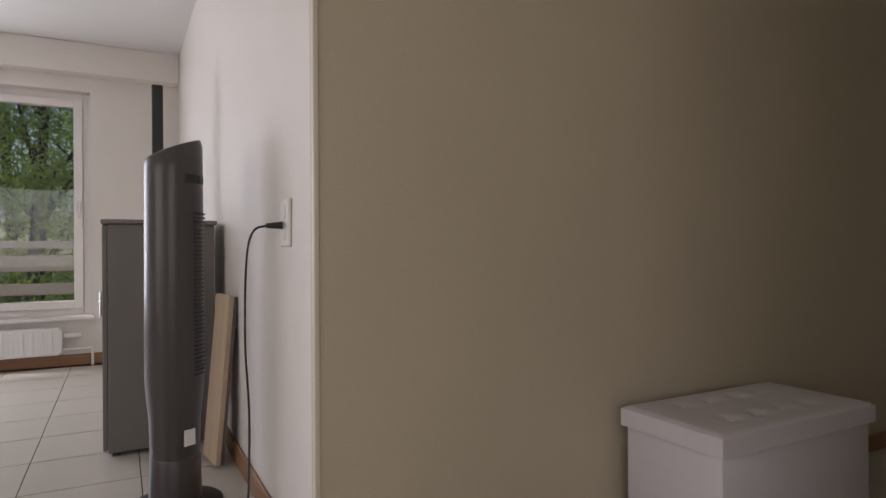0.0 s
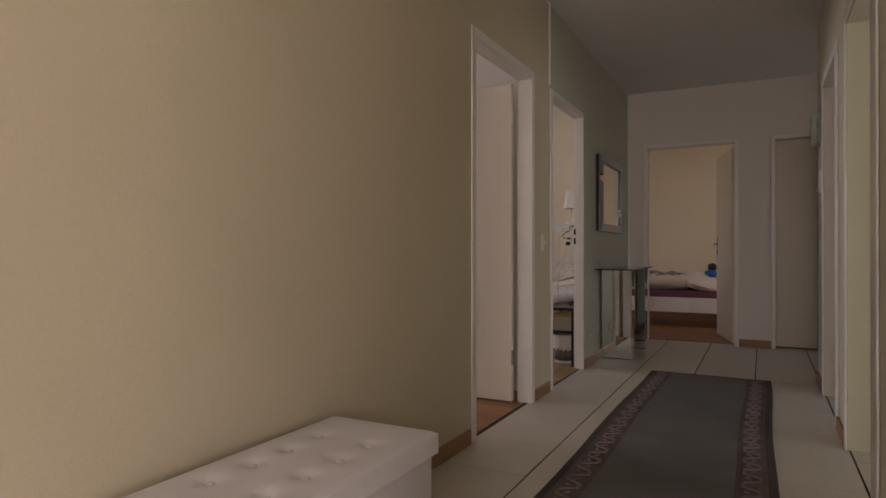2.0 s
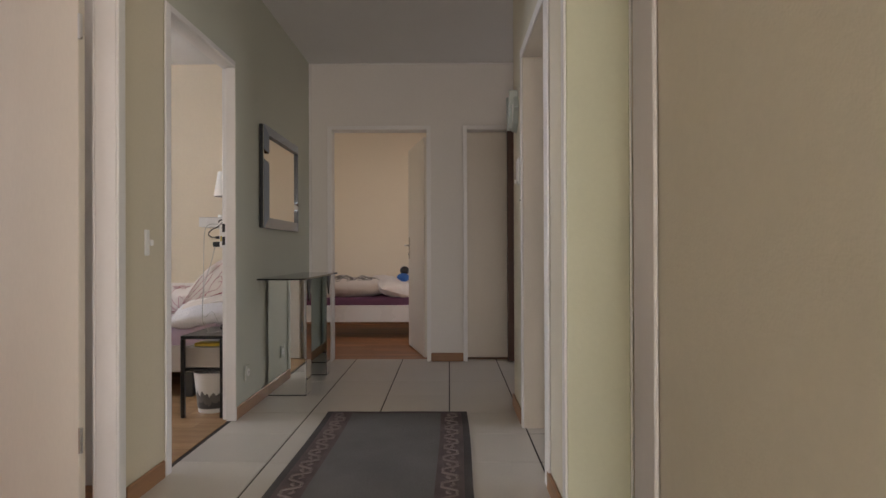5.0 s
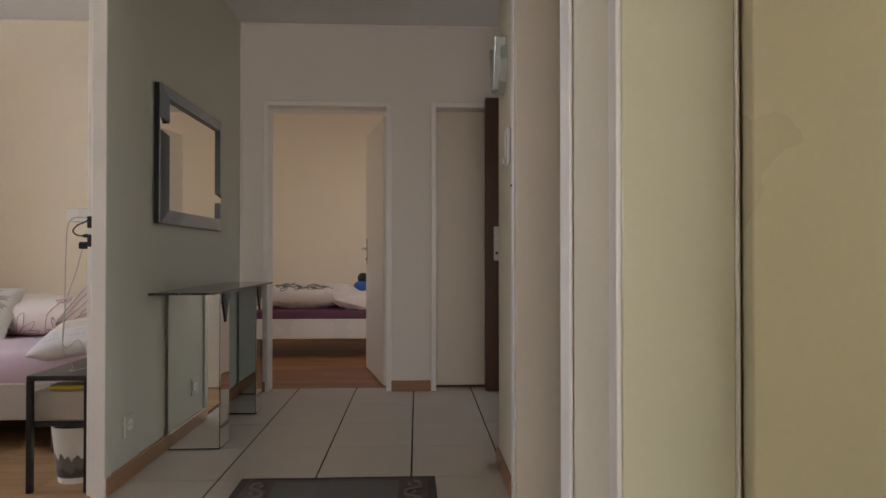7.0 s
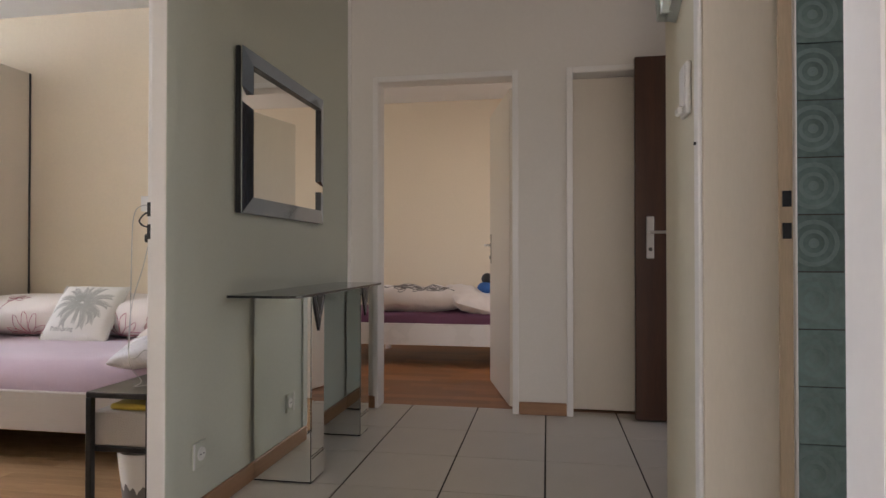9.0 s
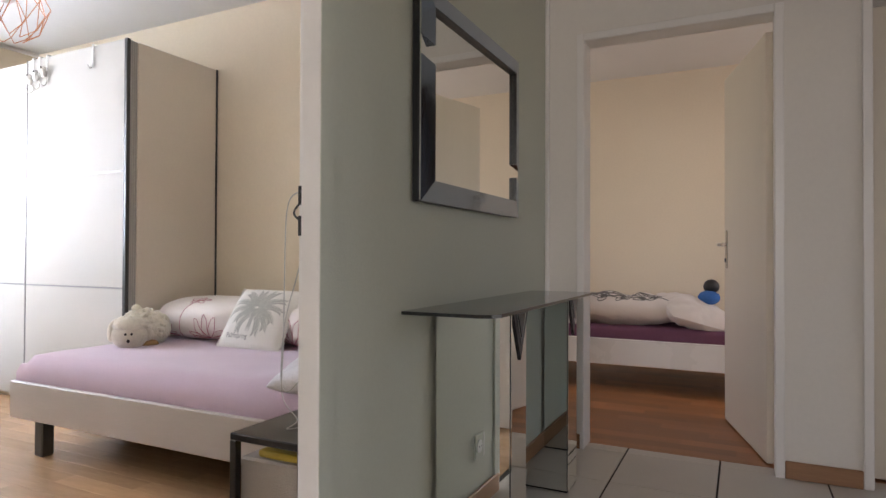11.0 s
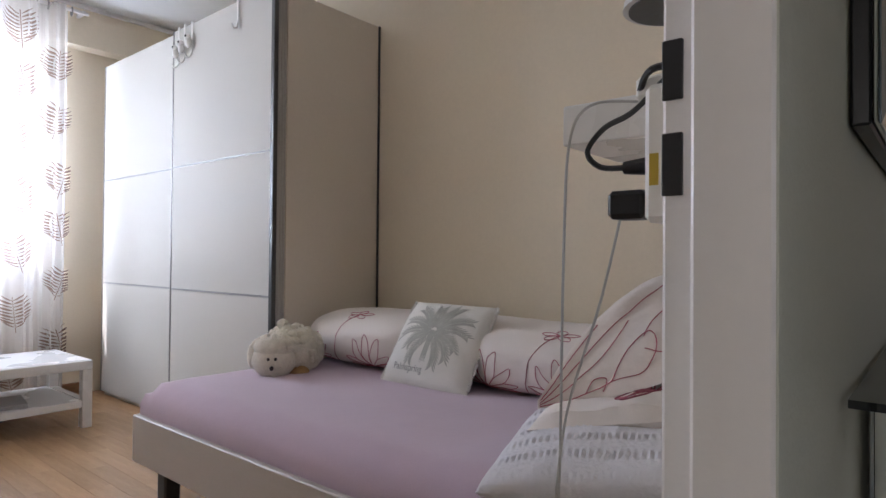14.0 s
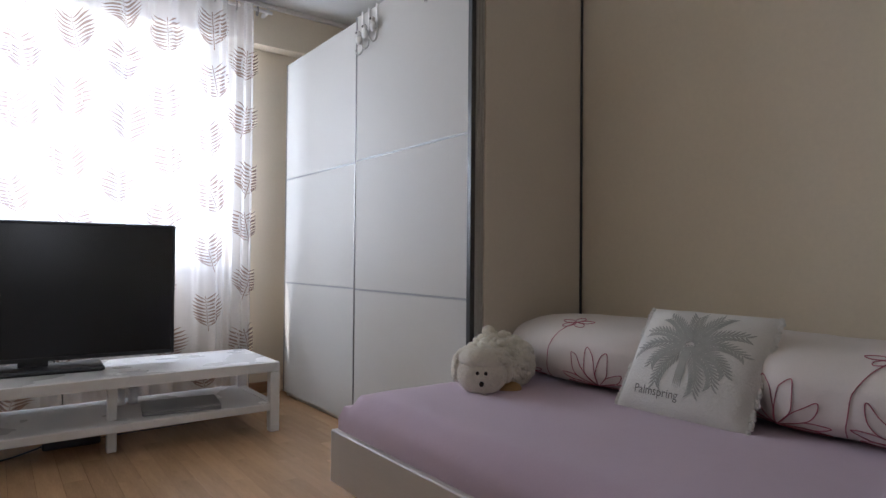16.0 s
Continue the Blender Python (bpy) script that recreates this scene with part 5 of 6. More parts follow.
bm = bmesh.new()
NS, NW = 44, 52
rows_ = [[bm.verts.new(heap(i / NS, j / NW)) for j in range(NW + 1)] for i in range(NS + 1)]
for i in range(NS):
    for j in range(NW):
        bm.faces.new((rows_[i][j], rows_[i + 1][j], rows_[i + 1][j + 1], rows_[i][j + 1]))
    bm.faces.new((rows_[i][0], rows_[i][NW], rows_[i + 1][NW], rows_[i + 1][0]))
bm.faces.new(rows_[NS])
bmesh.ops.remove_doubles(bm, verts=bm.verts, dist=0.0008)
part("upper_fold", bm, M["linen"], dvt, "tented fold of white linen", True)
bm = bmesh.new()
for line in ([(0.03, 0.16), (0.25, 0.22), (0.5, 0.30), (0.62, 0.36)], [(0.03, 0.10), (0.2, 0.13), (0.42, 0.18), (0.5, 0.26)], [(0.03, 0.05), (0.25, 0.05), (0.42, 0.07)], [(0.04, 0.22), (0.22, 0.30), (0.36, 0.37)],
             [(0.42, 0.07), (0.50, 0.14), (0.58, 0.17), (0.60, 0.12), (0.54, 0.06), (0.42, 0.07)], [(0.56, 0.16), (0.62, 0.24), (0.70, 0.23), (0.72, 0.15), (0.64, 0.10), (0.56, 0.12)], [(0.70, 0.2), (0.80, 0.24), (0.86, 0.16), (0.80, 0.08), (0.70, 0.10)],
             [(0.30, 0.05), (0.34, 0.10), (0.40, 0.09), (0.38, 0.04)], [(0.66, 0.05), (0.74, 0.07), (0.84, 0.04)]):
    fine_line = smooth_line([Vector((a, b, 0)) for a, b in line], 5)
    tube(bm, [heap(min(q.x, 1.0), max(q.y, 0.0), 0.0018) for q in fine_line], 0.0013, 5)
part("embroidery", bm, M["pink"], dvt, "crimson lily outlines")["kind"] = "stuff"
ck2 = lilied("cushion", "navy and white striped cushion behind the duvet", "cushion", 0.36, 0.34, 0.12, pose(7.16, 2.27, 0.765, -62, 0, 40), 12.0, [], "plastic_white", 0.006)
b = bmesh.new()
m = pose(7.16, 2.27, 0.765, -62, 0, 40)
for v0 in (-0.6, -0.1, 0.4):
    pts = [m @ (pillow_point(u / 10, v0, 0.36, 0.34, 0.12, 12.0, 0.45, 0.006, 1) + Vector((0, 0, 0.002))) for u in range(-9, 10)]
    tube(b, pts, 0.028, 6)
part("stripe", b, M["plastic_black"], ck2, "dark navy stripes")

# wardrobe
wd = thing("wardrobe", "cream two-door sliding wardrobe with aluminium profiles", "wardrobe")
WX, WY0, WY1, WM, WZ = 6.968, 4.297, 6.285, 5.285, 2.205
part("side_panel", bx(WX + 0.072, WY0 + 0.003, 0.0, 7.634, WY0 + 0.022, WZ, bevel=0.002), M["wardrobe_side"], wd, "beige side panel")
part("side_panel", bx(WX + 0.045, WY1 - 0.022, 0.0, 7.634, WY1 - 0.003, WZ, bevel=0.002), M["wardrobe_side"], wd, "beige side panel")
part("top_panel", bx(WX + 0.045, WY0 + 0.0225, WZ - 0.02, 7.634, WY1 - 0.0225, WZ - 0.001, bevel=0.002), M["wardrobe_side"], wd)
part("back_panel", bx(7.62, WY0 + 0.0225, 0.03, 7.633, WY1 - 0.0225, WZ - 0.021), M["wardrobe_side"], wd)
part("plinth", bx(WX + 0.05, WY0 + 0.0225, 0.0, WX + 0.07, WY1 - 0.0225, 0.03), M["wardrobe_side"], wd)
for nm, y0, y1, x in (("door", WY0, WM, WX), ("door", WM + 0.004, WY1, WX + 0.02)):
    dr = part(nm, bx(x + 0.004, y0 + 0.026, 0.03, x + 0.018, y1 - 0.012, WZ + 0.004), M["wardrobe"], wd, "cream sliding door")
    for z0, z1 in ((0.032, 0.748), (0.760, 1.431), (1.443, WZ + 0.004)):
        part("panel", bx(x, y0 + 0.027, z0, x + 0.0035, y1 - 0.014, z1, bevel=0.001), M["wardrobe"], dr)
    for z in (0.754, 1.437):
        part("profile", bx(x - 0.002, y0 + 0.026, z - 0.0045, x + 0.0038, y1 - 0.012, z + 0.0045, bevel=0.001), M["silver"], dr, "thin aluminium profile")
    part("grip_profile", bx(x - 0.004, y0, 0.028, x + 0.02, y0 + 0.0255, WZ + 0.006, bevel=0.002), M["alu_dark"], dr, "dark vertical grip profile")
    part("grip_profile", bx(x - 0.003, y1 - 0.0115, 0.028, x + 0.02, y1 - 0.001, WZ + 0.006, bevel=0.002), M["alu"], dr, "grey vertical grip profile")
for k, x in enumerate((WX + 0.0215, WX + 0.0385, WX + 0.0555)):
    part("frame_profile", bx(x, WY0 + 0.001 + 0.003 * k, 0.0, x + 0.0155, WY0 + 0.016, WZ, bevel=0.003), M["alu_pale"], wd, "grey aluminium edge profile")
part("rear_profile", bx(7.627, WY0 - 0.006, 0.0, 7.637, WY0 + 0.0025, WZ, bevel=0.001), M["alu_dark"], wd, "dark rear edge strip")
for k, (y, dz) in enumerate(((5.205, 0.0), (5.14, 0.015), (5.06, 0.03))):
    hk = thing("over_door_hook", "white metal over-door hook with a small bird", "hook", "bird hooks on the wardrobe door")
    bm = bmesh.new()
    box(bm, WX - 0.0085, y - 0.007, 2.06 + dz, WX - 0.006, y + 0.007, 2.2145)
    box(bm, WX - 0.0085, y - 0.007, 2.215, WX + 0.024, y + 0.007, 2.218)
    part("strap", bm, M["plastic_white"], hk)
    bm = bmesh.new()
    ball(bm, (WX - 0.026, y, 2.065 + dz), 0.024, (0.7, 0.9, 1.15), 12, 8)
    ball(bm, (WX - 0.032, y - 0.004, 2.095 + dz), 0.015, (1, 1, 1), 10, 8)
    part("bird", bm, M["plastic_white"], hk, "small white bird figure", True)
    bm = bmesh.new()
    ball(bm, (WX - 0.044, y - 0.004, 2.096 + dz), 0.007, (1, 1, 1), 8, 6)
    part("beak", bm, M["plastic_black"], hk)
    bm = bmesh.new()
    tube(bm, [(WX - 0.007, y, 2.06 + dz), (WX - 0.008, y, 2.01 + dz), (WX - 0.03, y, 1.985 + dz), (WX - 0.05, y, 2.005 + dz)], 0.004, 6)
    part("peg", bm, M["plastic_white"], hk, "", True)
hk = thing("over_door_hook", "single white over-door hook near the wardrobe edge", "hook")
bm = bmesh.new()
box(bm, WX - 0.0085, 4.60, 2.10, WX - 0.006, 4.612, 2.2145)
box(bm, WX - 0.0085, 4.60, 2.215, WX + 0.024, 4.612, 2.218)
part("strap", bm, M["plastic_white"], hk)
bm = bmesh.new()
tube(bm, [(WX - 0.008, 4.606, 2.10), (WX - 0.012, 4.606, 2.075), (WX - 0.03, 4.606, 2.07), (WX - 0.04, 4.606, 2.09)], 0.004, 6)
part("peg", bm, M["plastic_white"], hk, "", True)

# television bench and what stands on it
tb = thing("tv_bench", "low white lacquered television bench with an open shelf", "tv bench")
TX, TY = (5.15, 6.655), (5.51, 6.08)
part("top", bx(TX[0], TY[0], 0.315, TX[1], TY[1], 0.365, bevel=0.003), M["lack"], tb)
part("shelf", bx(TX[0] + 0.051, TY[0] + 0.002, 0.112, TX[1] - 0.051, TY[1] - 0.002, 0.15, bevel=0.003), M["lack"], tb)
for x in (TX[0], TX[1] - 0.05):
    for y in (TY[0], TY[1] - 0.05):
        part("leg", bx(x, y, 0.0, x + 0.05, y + 0.05, 0.3145, bevel=0.003), M["lack"], tb)
    part("side_rail", bx(x + 0.005, TY[0] + 0.0505, 0.112, x + 0.045, TY[1] - 0.0505, 0.15, bevel=0.003), M["lack"], tb)
part("support", bx(5.86, 5.60, 0.1505, 5.90, 5.64, 0.3145, bevel=0.003), M["lack"], tb)
part("support", bx(5.86, 5.60, 0.0, 5.90, 5.64, 0.1115, bevel=0.003), M["lack"], tb)
tv = thing("television", "large black flat-screen television standing on the bench", "television")
tm = pose(5.58, 5.86, 0, 0, 0, -3)
part("housing", bx(-0.615, -0.012, 0.415, 0.615, 0.045, 1.083, bevel=0.006, m=tm), M["plastic_black"], tv)
part("screen", bx(-0.60, -0.0155, 0.435, 0.60, -0.0125, 1.068, m=tm), M["screen"], tv)
part("bezel", bx(-0.615, -0.017, 0.4155, 0.615, -0.0125, 0.4345, bevel=0.001, m=tm), M["plastic_black"], tv)
part("neck", bx(-0.06, 0.0, 0.39, 0.06, 0.03, 0.4145, m=tm), M["plastic_black"], tv)
part("stand", bx(-0.29, -0.12, 0.3665, 0.29, 0.12, 0.389, bevel=0.008, m=tm), M["plastic_black"], tv, "black stand plate")
lp = thing("laptop", "closed silver laptop lying on the bench shelf", "laptop")
m = pose(6.20, 5.68, 0.0, 0, 0, -8)
part("base", bx(-0.18, -0.12, 0.1515, 0.18, 0.12, 0.166, bevel=0.004, m=m), M["silver"], lp)
part("lid", bx(-0.18, -0.12, 0.167, 0.18, 0.12, 0.178, bevel=0.004, m=m), M["silver"], lp)
rb = thing("set_top_box", "small black box on the bench shelf", "box")
part("case", bx(5.30, 5.58, 0.1505, 5.44, 5.72, 0.205, bevel=0.01, seg=2), M["plastic_black"], rb)
ad = thing("power_strip", "black power strip with cables under the bench", "power strip")
part("body", bx(5.62, 5.80, 0.0, 5.86, 5.86, 0.04, bevel=0.006), M["plastic_black"], ad)
bm = bmesh.new()
tube(bm, [(5.63, 5.83, 0.02), (5.5, 5.76, 0.006), (5.35, 5.7, 0.006), (5.3, 5.62, 0.05), (5.33, 5.62, 0.16)], 0.004)
tube(bm, [(5.85, 5.83, 0.02), (6.0, 5.90, 0.006), (6.2, 5.88, 0.012), (6.35, 5.95, 0.006), (6.5, 6.2, 0.006)], 0.004)
tube(bm, [(5.72, 6.05, 0.03), (5.72, 6.10, 0.2), (5.7, 6.11, 0.32), (5.65, 6.12, 0.45)], 0.004)
part("cable", bm, M["plastic_black"], ad)
ps = thing("glass_jars", "clear glass jars on the bench shelf", "jar")
for x in (5.96, 6.02):
    part("jar", cy((x, 5.92, 0.1505), (x, 5.92, 0.23), 0.025, seg=16), M["voile"], ps, "", True)
sl2 = thing("stool", "pale wooden stool leg beside the television bench", "stool")
part("leg", cy((5.15, 4.90, 0.0), (5.10, 5.02, 0.42), 0.015, 0.013, seg=12), M["raw_wood"], sl2, "", True)
part("leg", cy((5.02, 5.16, 0.0), (5.07, 5.06, 0.42), 0.015, 0.013, seg=12), M["raw_wood"], sl2, "", True)
part("seat", bx(4.96, 4.94, 0.42, 5.17, 5.16, 0.45, bevel=0.008), M["raw_wood"], sl2)

# curtain
cn = thing("curtain", "sheer white curtain with rose-brown leaf print on rings", "curtain")


def fold(x, z):
    d = 0.5 + 0.5 * math.sin(x * 2.3 + 0.6)
    y = 6.235 + (0.016 + 0.024 * d) * math.sin(x * 41 + 1.3 * math.sin(x * 5.1)) + 0.008 * math.sin(x * 97 + z * 0.8)
    if x > 6.52:
        y += 0.018 * math.sin((x - 6.52) * 120)
    return y + 0.012 * math.sin(z * 1.7 + x * 3)


def curtain_x(u, z):
    return 4.97 + 1.775 * u + 0.02 * (1 - z / 2.5) * math.sin(u * 9) * u


bm = bmesh.new()
NU, NZ = 260, 24
vs = [[bm.verts.new((curtain_x(i / NU, z), fold(curtain_x(i / NU, z), z), z)) for z in (0.03 + 2.50 * j / NZ for j in range(NZ + 1))] for i in range(NU + 1)]
for i in range(NU):
    for j in range(NZ):
        bm.faces.new((vs[i][j], vs[i + 1][j], vs[i + 1][j + 1], vs[i][j + 1]))
part("voile", bm, M["voile"], cn, "", True)
rnd = random.Random(5)


def leaf_print(cx, cz, s, turn):
    """A feathered leaf: curved strips on either side of a midrib, lying on the cloth."""
    bm = bmesh.new()

    def at(a, b):
        ca, sa = math.cos(turn), math.sin(turn)
        x, z = cx + (a * ca - b * sa) * s, cz + (a * sa + b * ca) * s
        x = min(max(x, 4.975), 6.765)
        return bm.verts.new((x, fold(x, z) - 0.003, z))

    for side in (-1, 1):
        for k in range(9):
            b0 = -0.42 + 0.092 * k
            reach = 0.44 * math.sin(math.pi * (0.12 + 0.80 * (k + 0.5) / 9.4)) ** 0.7
            prev = None
            for j in range(7):
                f = j / 6
                a = side * (0.02 + reach * f)
                b = b0 + 0.16 * f ** 1.3 + 0.05 * f
                w = 0.034 * math.sin(math.pi * (0.12 + 0.86 * f)) * (0.7 + 0.3 * (k % 2))
                cur = (at(a, b - w), at(a, b + w))
                if prev:
                    bm.faces.new((prev[0], cur[0], cur[1], prev[1]))
                prev = cur
    prev = None
    for j in range(9):
        b = -0.58 + j * 0.125
        cur = (at(-0.008, b), at(0.008, b))
        if prev:
            bm.faces.new((prev[0], cur[0], cur[1], prev[1]))
        prev = cur
    part("leaf_print", bm, M["voile_print"], cn)


for i in range(8):
    for j in range(7):
        x = 5.06 + 0.235 * i + rnd.uniform(-0.03, 0.03)
        z = 0.20 + 0.36 * j + (0.18 if i % 2 else 0) + rnd.uniform(-0.05, 0.05)
        if z < 2.42:
            leaf_print(x, z, rnd.uniform(0.20, 0.25), rnd.uniform(-0.3, 0.3))
rod = thing("curtain_rod", "white curtain rod with grey rings under the ceiling", "curtain rod")
part("rod", cy((4.95, 6.235, 2.515), (6.86, 6.235, 2.515), 0.011, seg=12), M["white_paint"], rod, "", True)
part("bracket", bx(6.82, 6.222, 2.505, 6.84, 6.3295, 2.53, bevel=0.003), M["white_paint"], rod)
part("rail", bx(4.95, 6.30, H - 0.03, 7.63, 6.328, H - 0.003, bevel=0.003), M["white_paint"], rod, "white curtain rail")
for k in range(14):
    x = 5.02 + k * 0.134
    bm = bmesh.new()
    tube(bm, [(x + 0.004 * math.sin(a), 6.235 + 0.026 * math.sin(a), 2.507 + 0.026 * math.cos(a)) for a in (q * math.tau / 10 for q in range(11))], 0.005, 6)
    part("ring", bm, M["alu"], rod, "grey eyelet ring", True)

# head end: shelf, lamp, power strip, night stand
sh = thing("wall_shelf", "small white floating shelf at the head of the bed", "shelf")
part("board", bx(6.15, 2.077, 1.118, 6.89, 2.352, 1.178, bevel=0.002), M["lack"], sh)
lm = thing("table_lamp", "small table lamp with a white shade on the shelf", "lamp")
part("base", cy((6.22, 2.21, 1.1805), (6.22, 2.21, 1.195), 0.045, seg=20), M["plastic_white"], lm, "", True)
part("stem", cy((6.22, 2.21, 1.195), (6.22, 2.21, 1.32), 0.007, seg=10), M["chrome"], lm, "", True)
part("shade", cy((6.22, 2.21, 1.315), (6.22, 2.21, 1.47), 0.072, 0.045, seg=28), M["shade"], lm, "", True)
# The shadow inside the closed shade is put on as a dark disc.
part("shade_inner_dark", cy((6.22, 2.21, 1.3125), (6.22, 2.21, 1.3148), 0.064, seg=24), M["bed_leg"], lm, "dark disc in place of the shadow inside the lamp shade")
st = thing("power_strip", "white power strip on the wall with black chargers", "power strip")
part("body", bx(5.930, 2.077, 0.985, 5.980, 2.140, 1.125, bevel=0.006), M["plastic_white"], st)
part("sticker", bx(5.9285, 2.124, 1.022, 5.9298, 2.133, 1.054), M["yellow"], st, "yellow warning sticker")
part("charger", bx(5.935, 2.1405, 0.99, 5.975, 2.182, 1.02, bevel=0.005), M["plastic_black"], st, "black plug charger")
part("plug", cy((5.955, 2.1405, 1.046), (5.955, 2.170, 1.046), 0.010, 0.007, seg=10), M["plastic_black"], st, "black plug", True)
part("holder", bx(5.981, 2.077, 1.125, 6.000, 2.17, 1.15, bevel=0.004), M["plastic_white"], st)
bm = bmesh.new()
tube(bm, smooth_line([Vector(p) for p in ((5.955, 2.170, 1.046), (5.958, 2.200, 1.050), (5.956, 2.214, 1.068), (5.957, 2.195, 1.092), (5.965, 2.165, 1.108), (5.968, 2.13, 1.140), (5.965, 2.10, 1.165), (5.955, 2.08, 1.18))], 4), 0.0032)
tube(bm, [(5.965, 2.10, 1.150), (5.965, 2.145, 1.150), (5.985, 2.165, 1.135)], 0.004)
part("cable", bm, M["plastic_black"], st, "black looped cable")
bm = bmesh.new()
tube(bm, smooth_line([Vector(p) for p in ((5.990, 2.17, 1.125), (5.965, 2.215, 1.122), (5.953, 2.235, 1.08), (5.95, 2.24, 0.95), (5.95, 2.243, 0.72), (5.955, 2.25, 0.56), (6.0, 2.235, 0.485), (5.93, 2.21, 0.479), (6.02, 2.17, 0.479))], 4), 0.0016)
tube(bm, smooth_line([Vector(p) for p in ((5.955, 2.175, 0.99), (5.950, 2.195, 0.90), (5.945, 2.235, 0.76), (5.95, 2.25, 0.60), (5.97, 2.24, 0.57), (5.98, 2.20, 0.60), (5.99, 2.16, 0.52), (6.05, 2.14, 0.479))], 4), 0.0016)
part("charging_cable", bm, M["cable_grey"], st, "thin pale charging cable")

ns = thing("night_stand", "black metal night stand with a beige storage box", "night stand")
NX0, NX1, NY0, NY1, NZ1 = 5.845, 6.295, 2.085, 2.335, 0.475
part("top", bx(NX0, NY0, NZ1 - 0.02, NX1, NY1, NZ1, bevel=0.003), M["black_edge"], ns)
for x in (NX0, NX1 - 0.022):
    for y in (NY0, NY1 - 0.022):
        part("leg", bx(x, y, 0.0, x + 0.022, y + 0.022, NZ1 - 0.0205, bevel=0.002), M["black_edge"], ns)
part("shelf", bx(NX0 + 0.0225, NY0 + 0.003, 0.265, NX1 - 0.0225, NY1 - 0.003, 0.283, bevel=0.002), M["black_edge"], ns)
sbx = thing("storage_box", "beige fabric box on the night stand shelf", "box")
part("body", bx(NX0 + 0.03, NY0 + 0.01, 0.2835, NX1 - 0.03, NY1 - 0.008, 0.405, bevel=0.006), M["box_fabric"], sbx)
yb = thing("snack_packet", "yellow packet lying on the storage box", "packet")
part("packet", bx(NX0 + 0.04, NY0 + 0.03, 0.4055, NX0 + 0.12, NY1 - 0.06, 0.428, bevel=0.01, seg=2), M["yellow"], yb)
rm = thing("remote_control", "dark charger block on the night stand", "charger")
part("body", bx(6.12, 2.15, NZ1 + 0.0005, 6.22, 2.21, NZ1 + 0.03, bevel=0.006), M["plastic_black"], rm)
wb = thing("waste_basket", "white waste basket with a grey photo print", "basket")
bm = bmesh.new()
rings = []
for z, r in ((0.0, 0.085), (0.235, 0.112), (0.24, 0.114), (0.24, 0.108), (0.02, 0.082)):
    rings.append([bm.verts.new((6.03 + r * math.cos(a), 2.215 + r * math.sin(a), z)) for a in (k * math.tau / 28 for k in range(28))])
loft(bm, rings)
part("bin", bm, M["plastic_white"], wb, "", True)


def bin_point(bm, a, z, off):
    r = 0.085 + 0.027 * z / 0.235 + off
    return bm.verts.new((6.03 + r * math.cos(a), 2.215 + r * math.sin(a), z))


# the printed picture runs round the bin with a ragged skyline
for off, low, high, rag, material, label in ((0.0012, 0.025, 0.115, 0.045, "grey_laminate", "grey printed picture"), (0.0022, 0.030, 0.060, 0.05, "bed_leg", "dark printed foreground")):
    bm = bmesh.new()
    prev = None
    for k in range(45):
        a = radians(120 + 4 * k)
        zt2 = high + rag * noise.noise((k * 0.33, off * 900, 1.0)) + 0.5 * rag * noise.noise((k * 0.9, off * 900, 4.0))
        cur = (bin_point(bm, a, low, off), bin_point(bm, a, zt2, off))
        if prev:
            bm.faces.new((prev[0], cur[0], cur[1], prev[1]))
        prev = cur
    part("print", bm, M[material], wb, label)

pd = thing("pendant_lamp", "copper wire cage pendant lamp on a thin cord", "lamp")
PX, PY = 6.30, 4.26
part("cord", cy((PX, PY, 2.33), (PX, PY, H - 0.03), 0.003, seg=6), M["plastic_white"], pd)
part("canopy", cy((PX, PY, H - 0.03), (PX, PY, H - 0.001), 0.05, seg=20), M["plastic_white"], pd, "", True)
part("bulb_holder", cy((PX, PY, 2.24), (PX, PY, 2.33), 0.02, seg=14), M["copper"], pd, "", True)
bm = bmesh.new()
ball(bm, (PX, PY, 2.20), 0.045, (1, 1, 1.15), 16, 10)
part("bulb", bm, M["shade"], pd, "", True)
levels = ((2.33, 0.03), (2.28, 0.12), (2.15, 0.18), (2.03, 0.135), (1.985, 0.075))
for k in range(10):
    a = k * math.tau / 10
    bm = bmesh.new()
    for (z0, r0), (z1, r1) in zip(levels, levels[1:]):
        cyl(bm, (PX + r0 * math.cos(a), PY + r0 * math.sin(a), z0), (PX + r1 * math.cos(a + 0.31), PY + r1 * math.sin(a + 0.31), z1), 0.0022, seg=6)
        cyl(bm, (PX + r0 * math.cos(a), PY + r0 * math.sin(a), z0), (PX + r1 * math.cos(a - 0.31), PY + r1 * math.sin(a - 0.31), z1), 0.0022, seg=6)
        a += 0.31
    part("wire", bm, M["copper"], pd)

# ---- small bedroom ----
b2 = thing("bed", "white-framed single bed with a plum mattress cover", "bed")
QX0, QX1, QY0, QY1 = 9.08, 10.05, 0.45, 2.50
part("side_rail", bx(QX0, QY0, 0.175, QX0 + 0.03, QY1, 0.36, bevel=0.004), M["lack"], b2)
part("side_rail", bx(QX1 - 0.03, QY0, 0.175, QX1, QY1, 0.36, bevel=0.004), M["lack"], b2)
part("foot_rail", bx(QX0 + 0.0305, QY1 - 0.03, 0.175, QX1 - 0.0305, QY1, 0.36, bevel=0.004), M["lack"], b2)
part("headboard", bx(QX0 + 0.0305, QY0, 0.175, QX1 - 0.0305, QY0 + 0.03, 0.70, bevel=0.004), M["lack"], b2)
part("slat_base", bx(QX0 + 0.0305, QY0 + 0.0305, 0.22, QX1 - 0.0305, QY1 - 0.0305, 0.30), M["bed_leg"], b2)
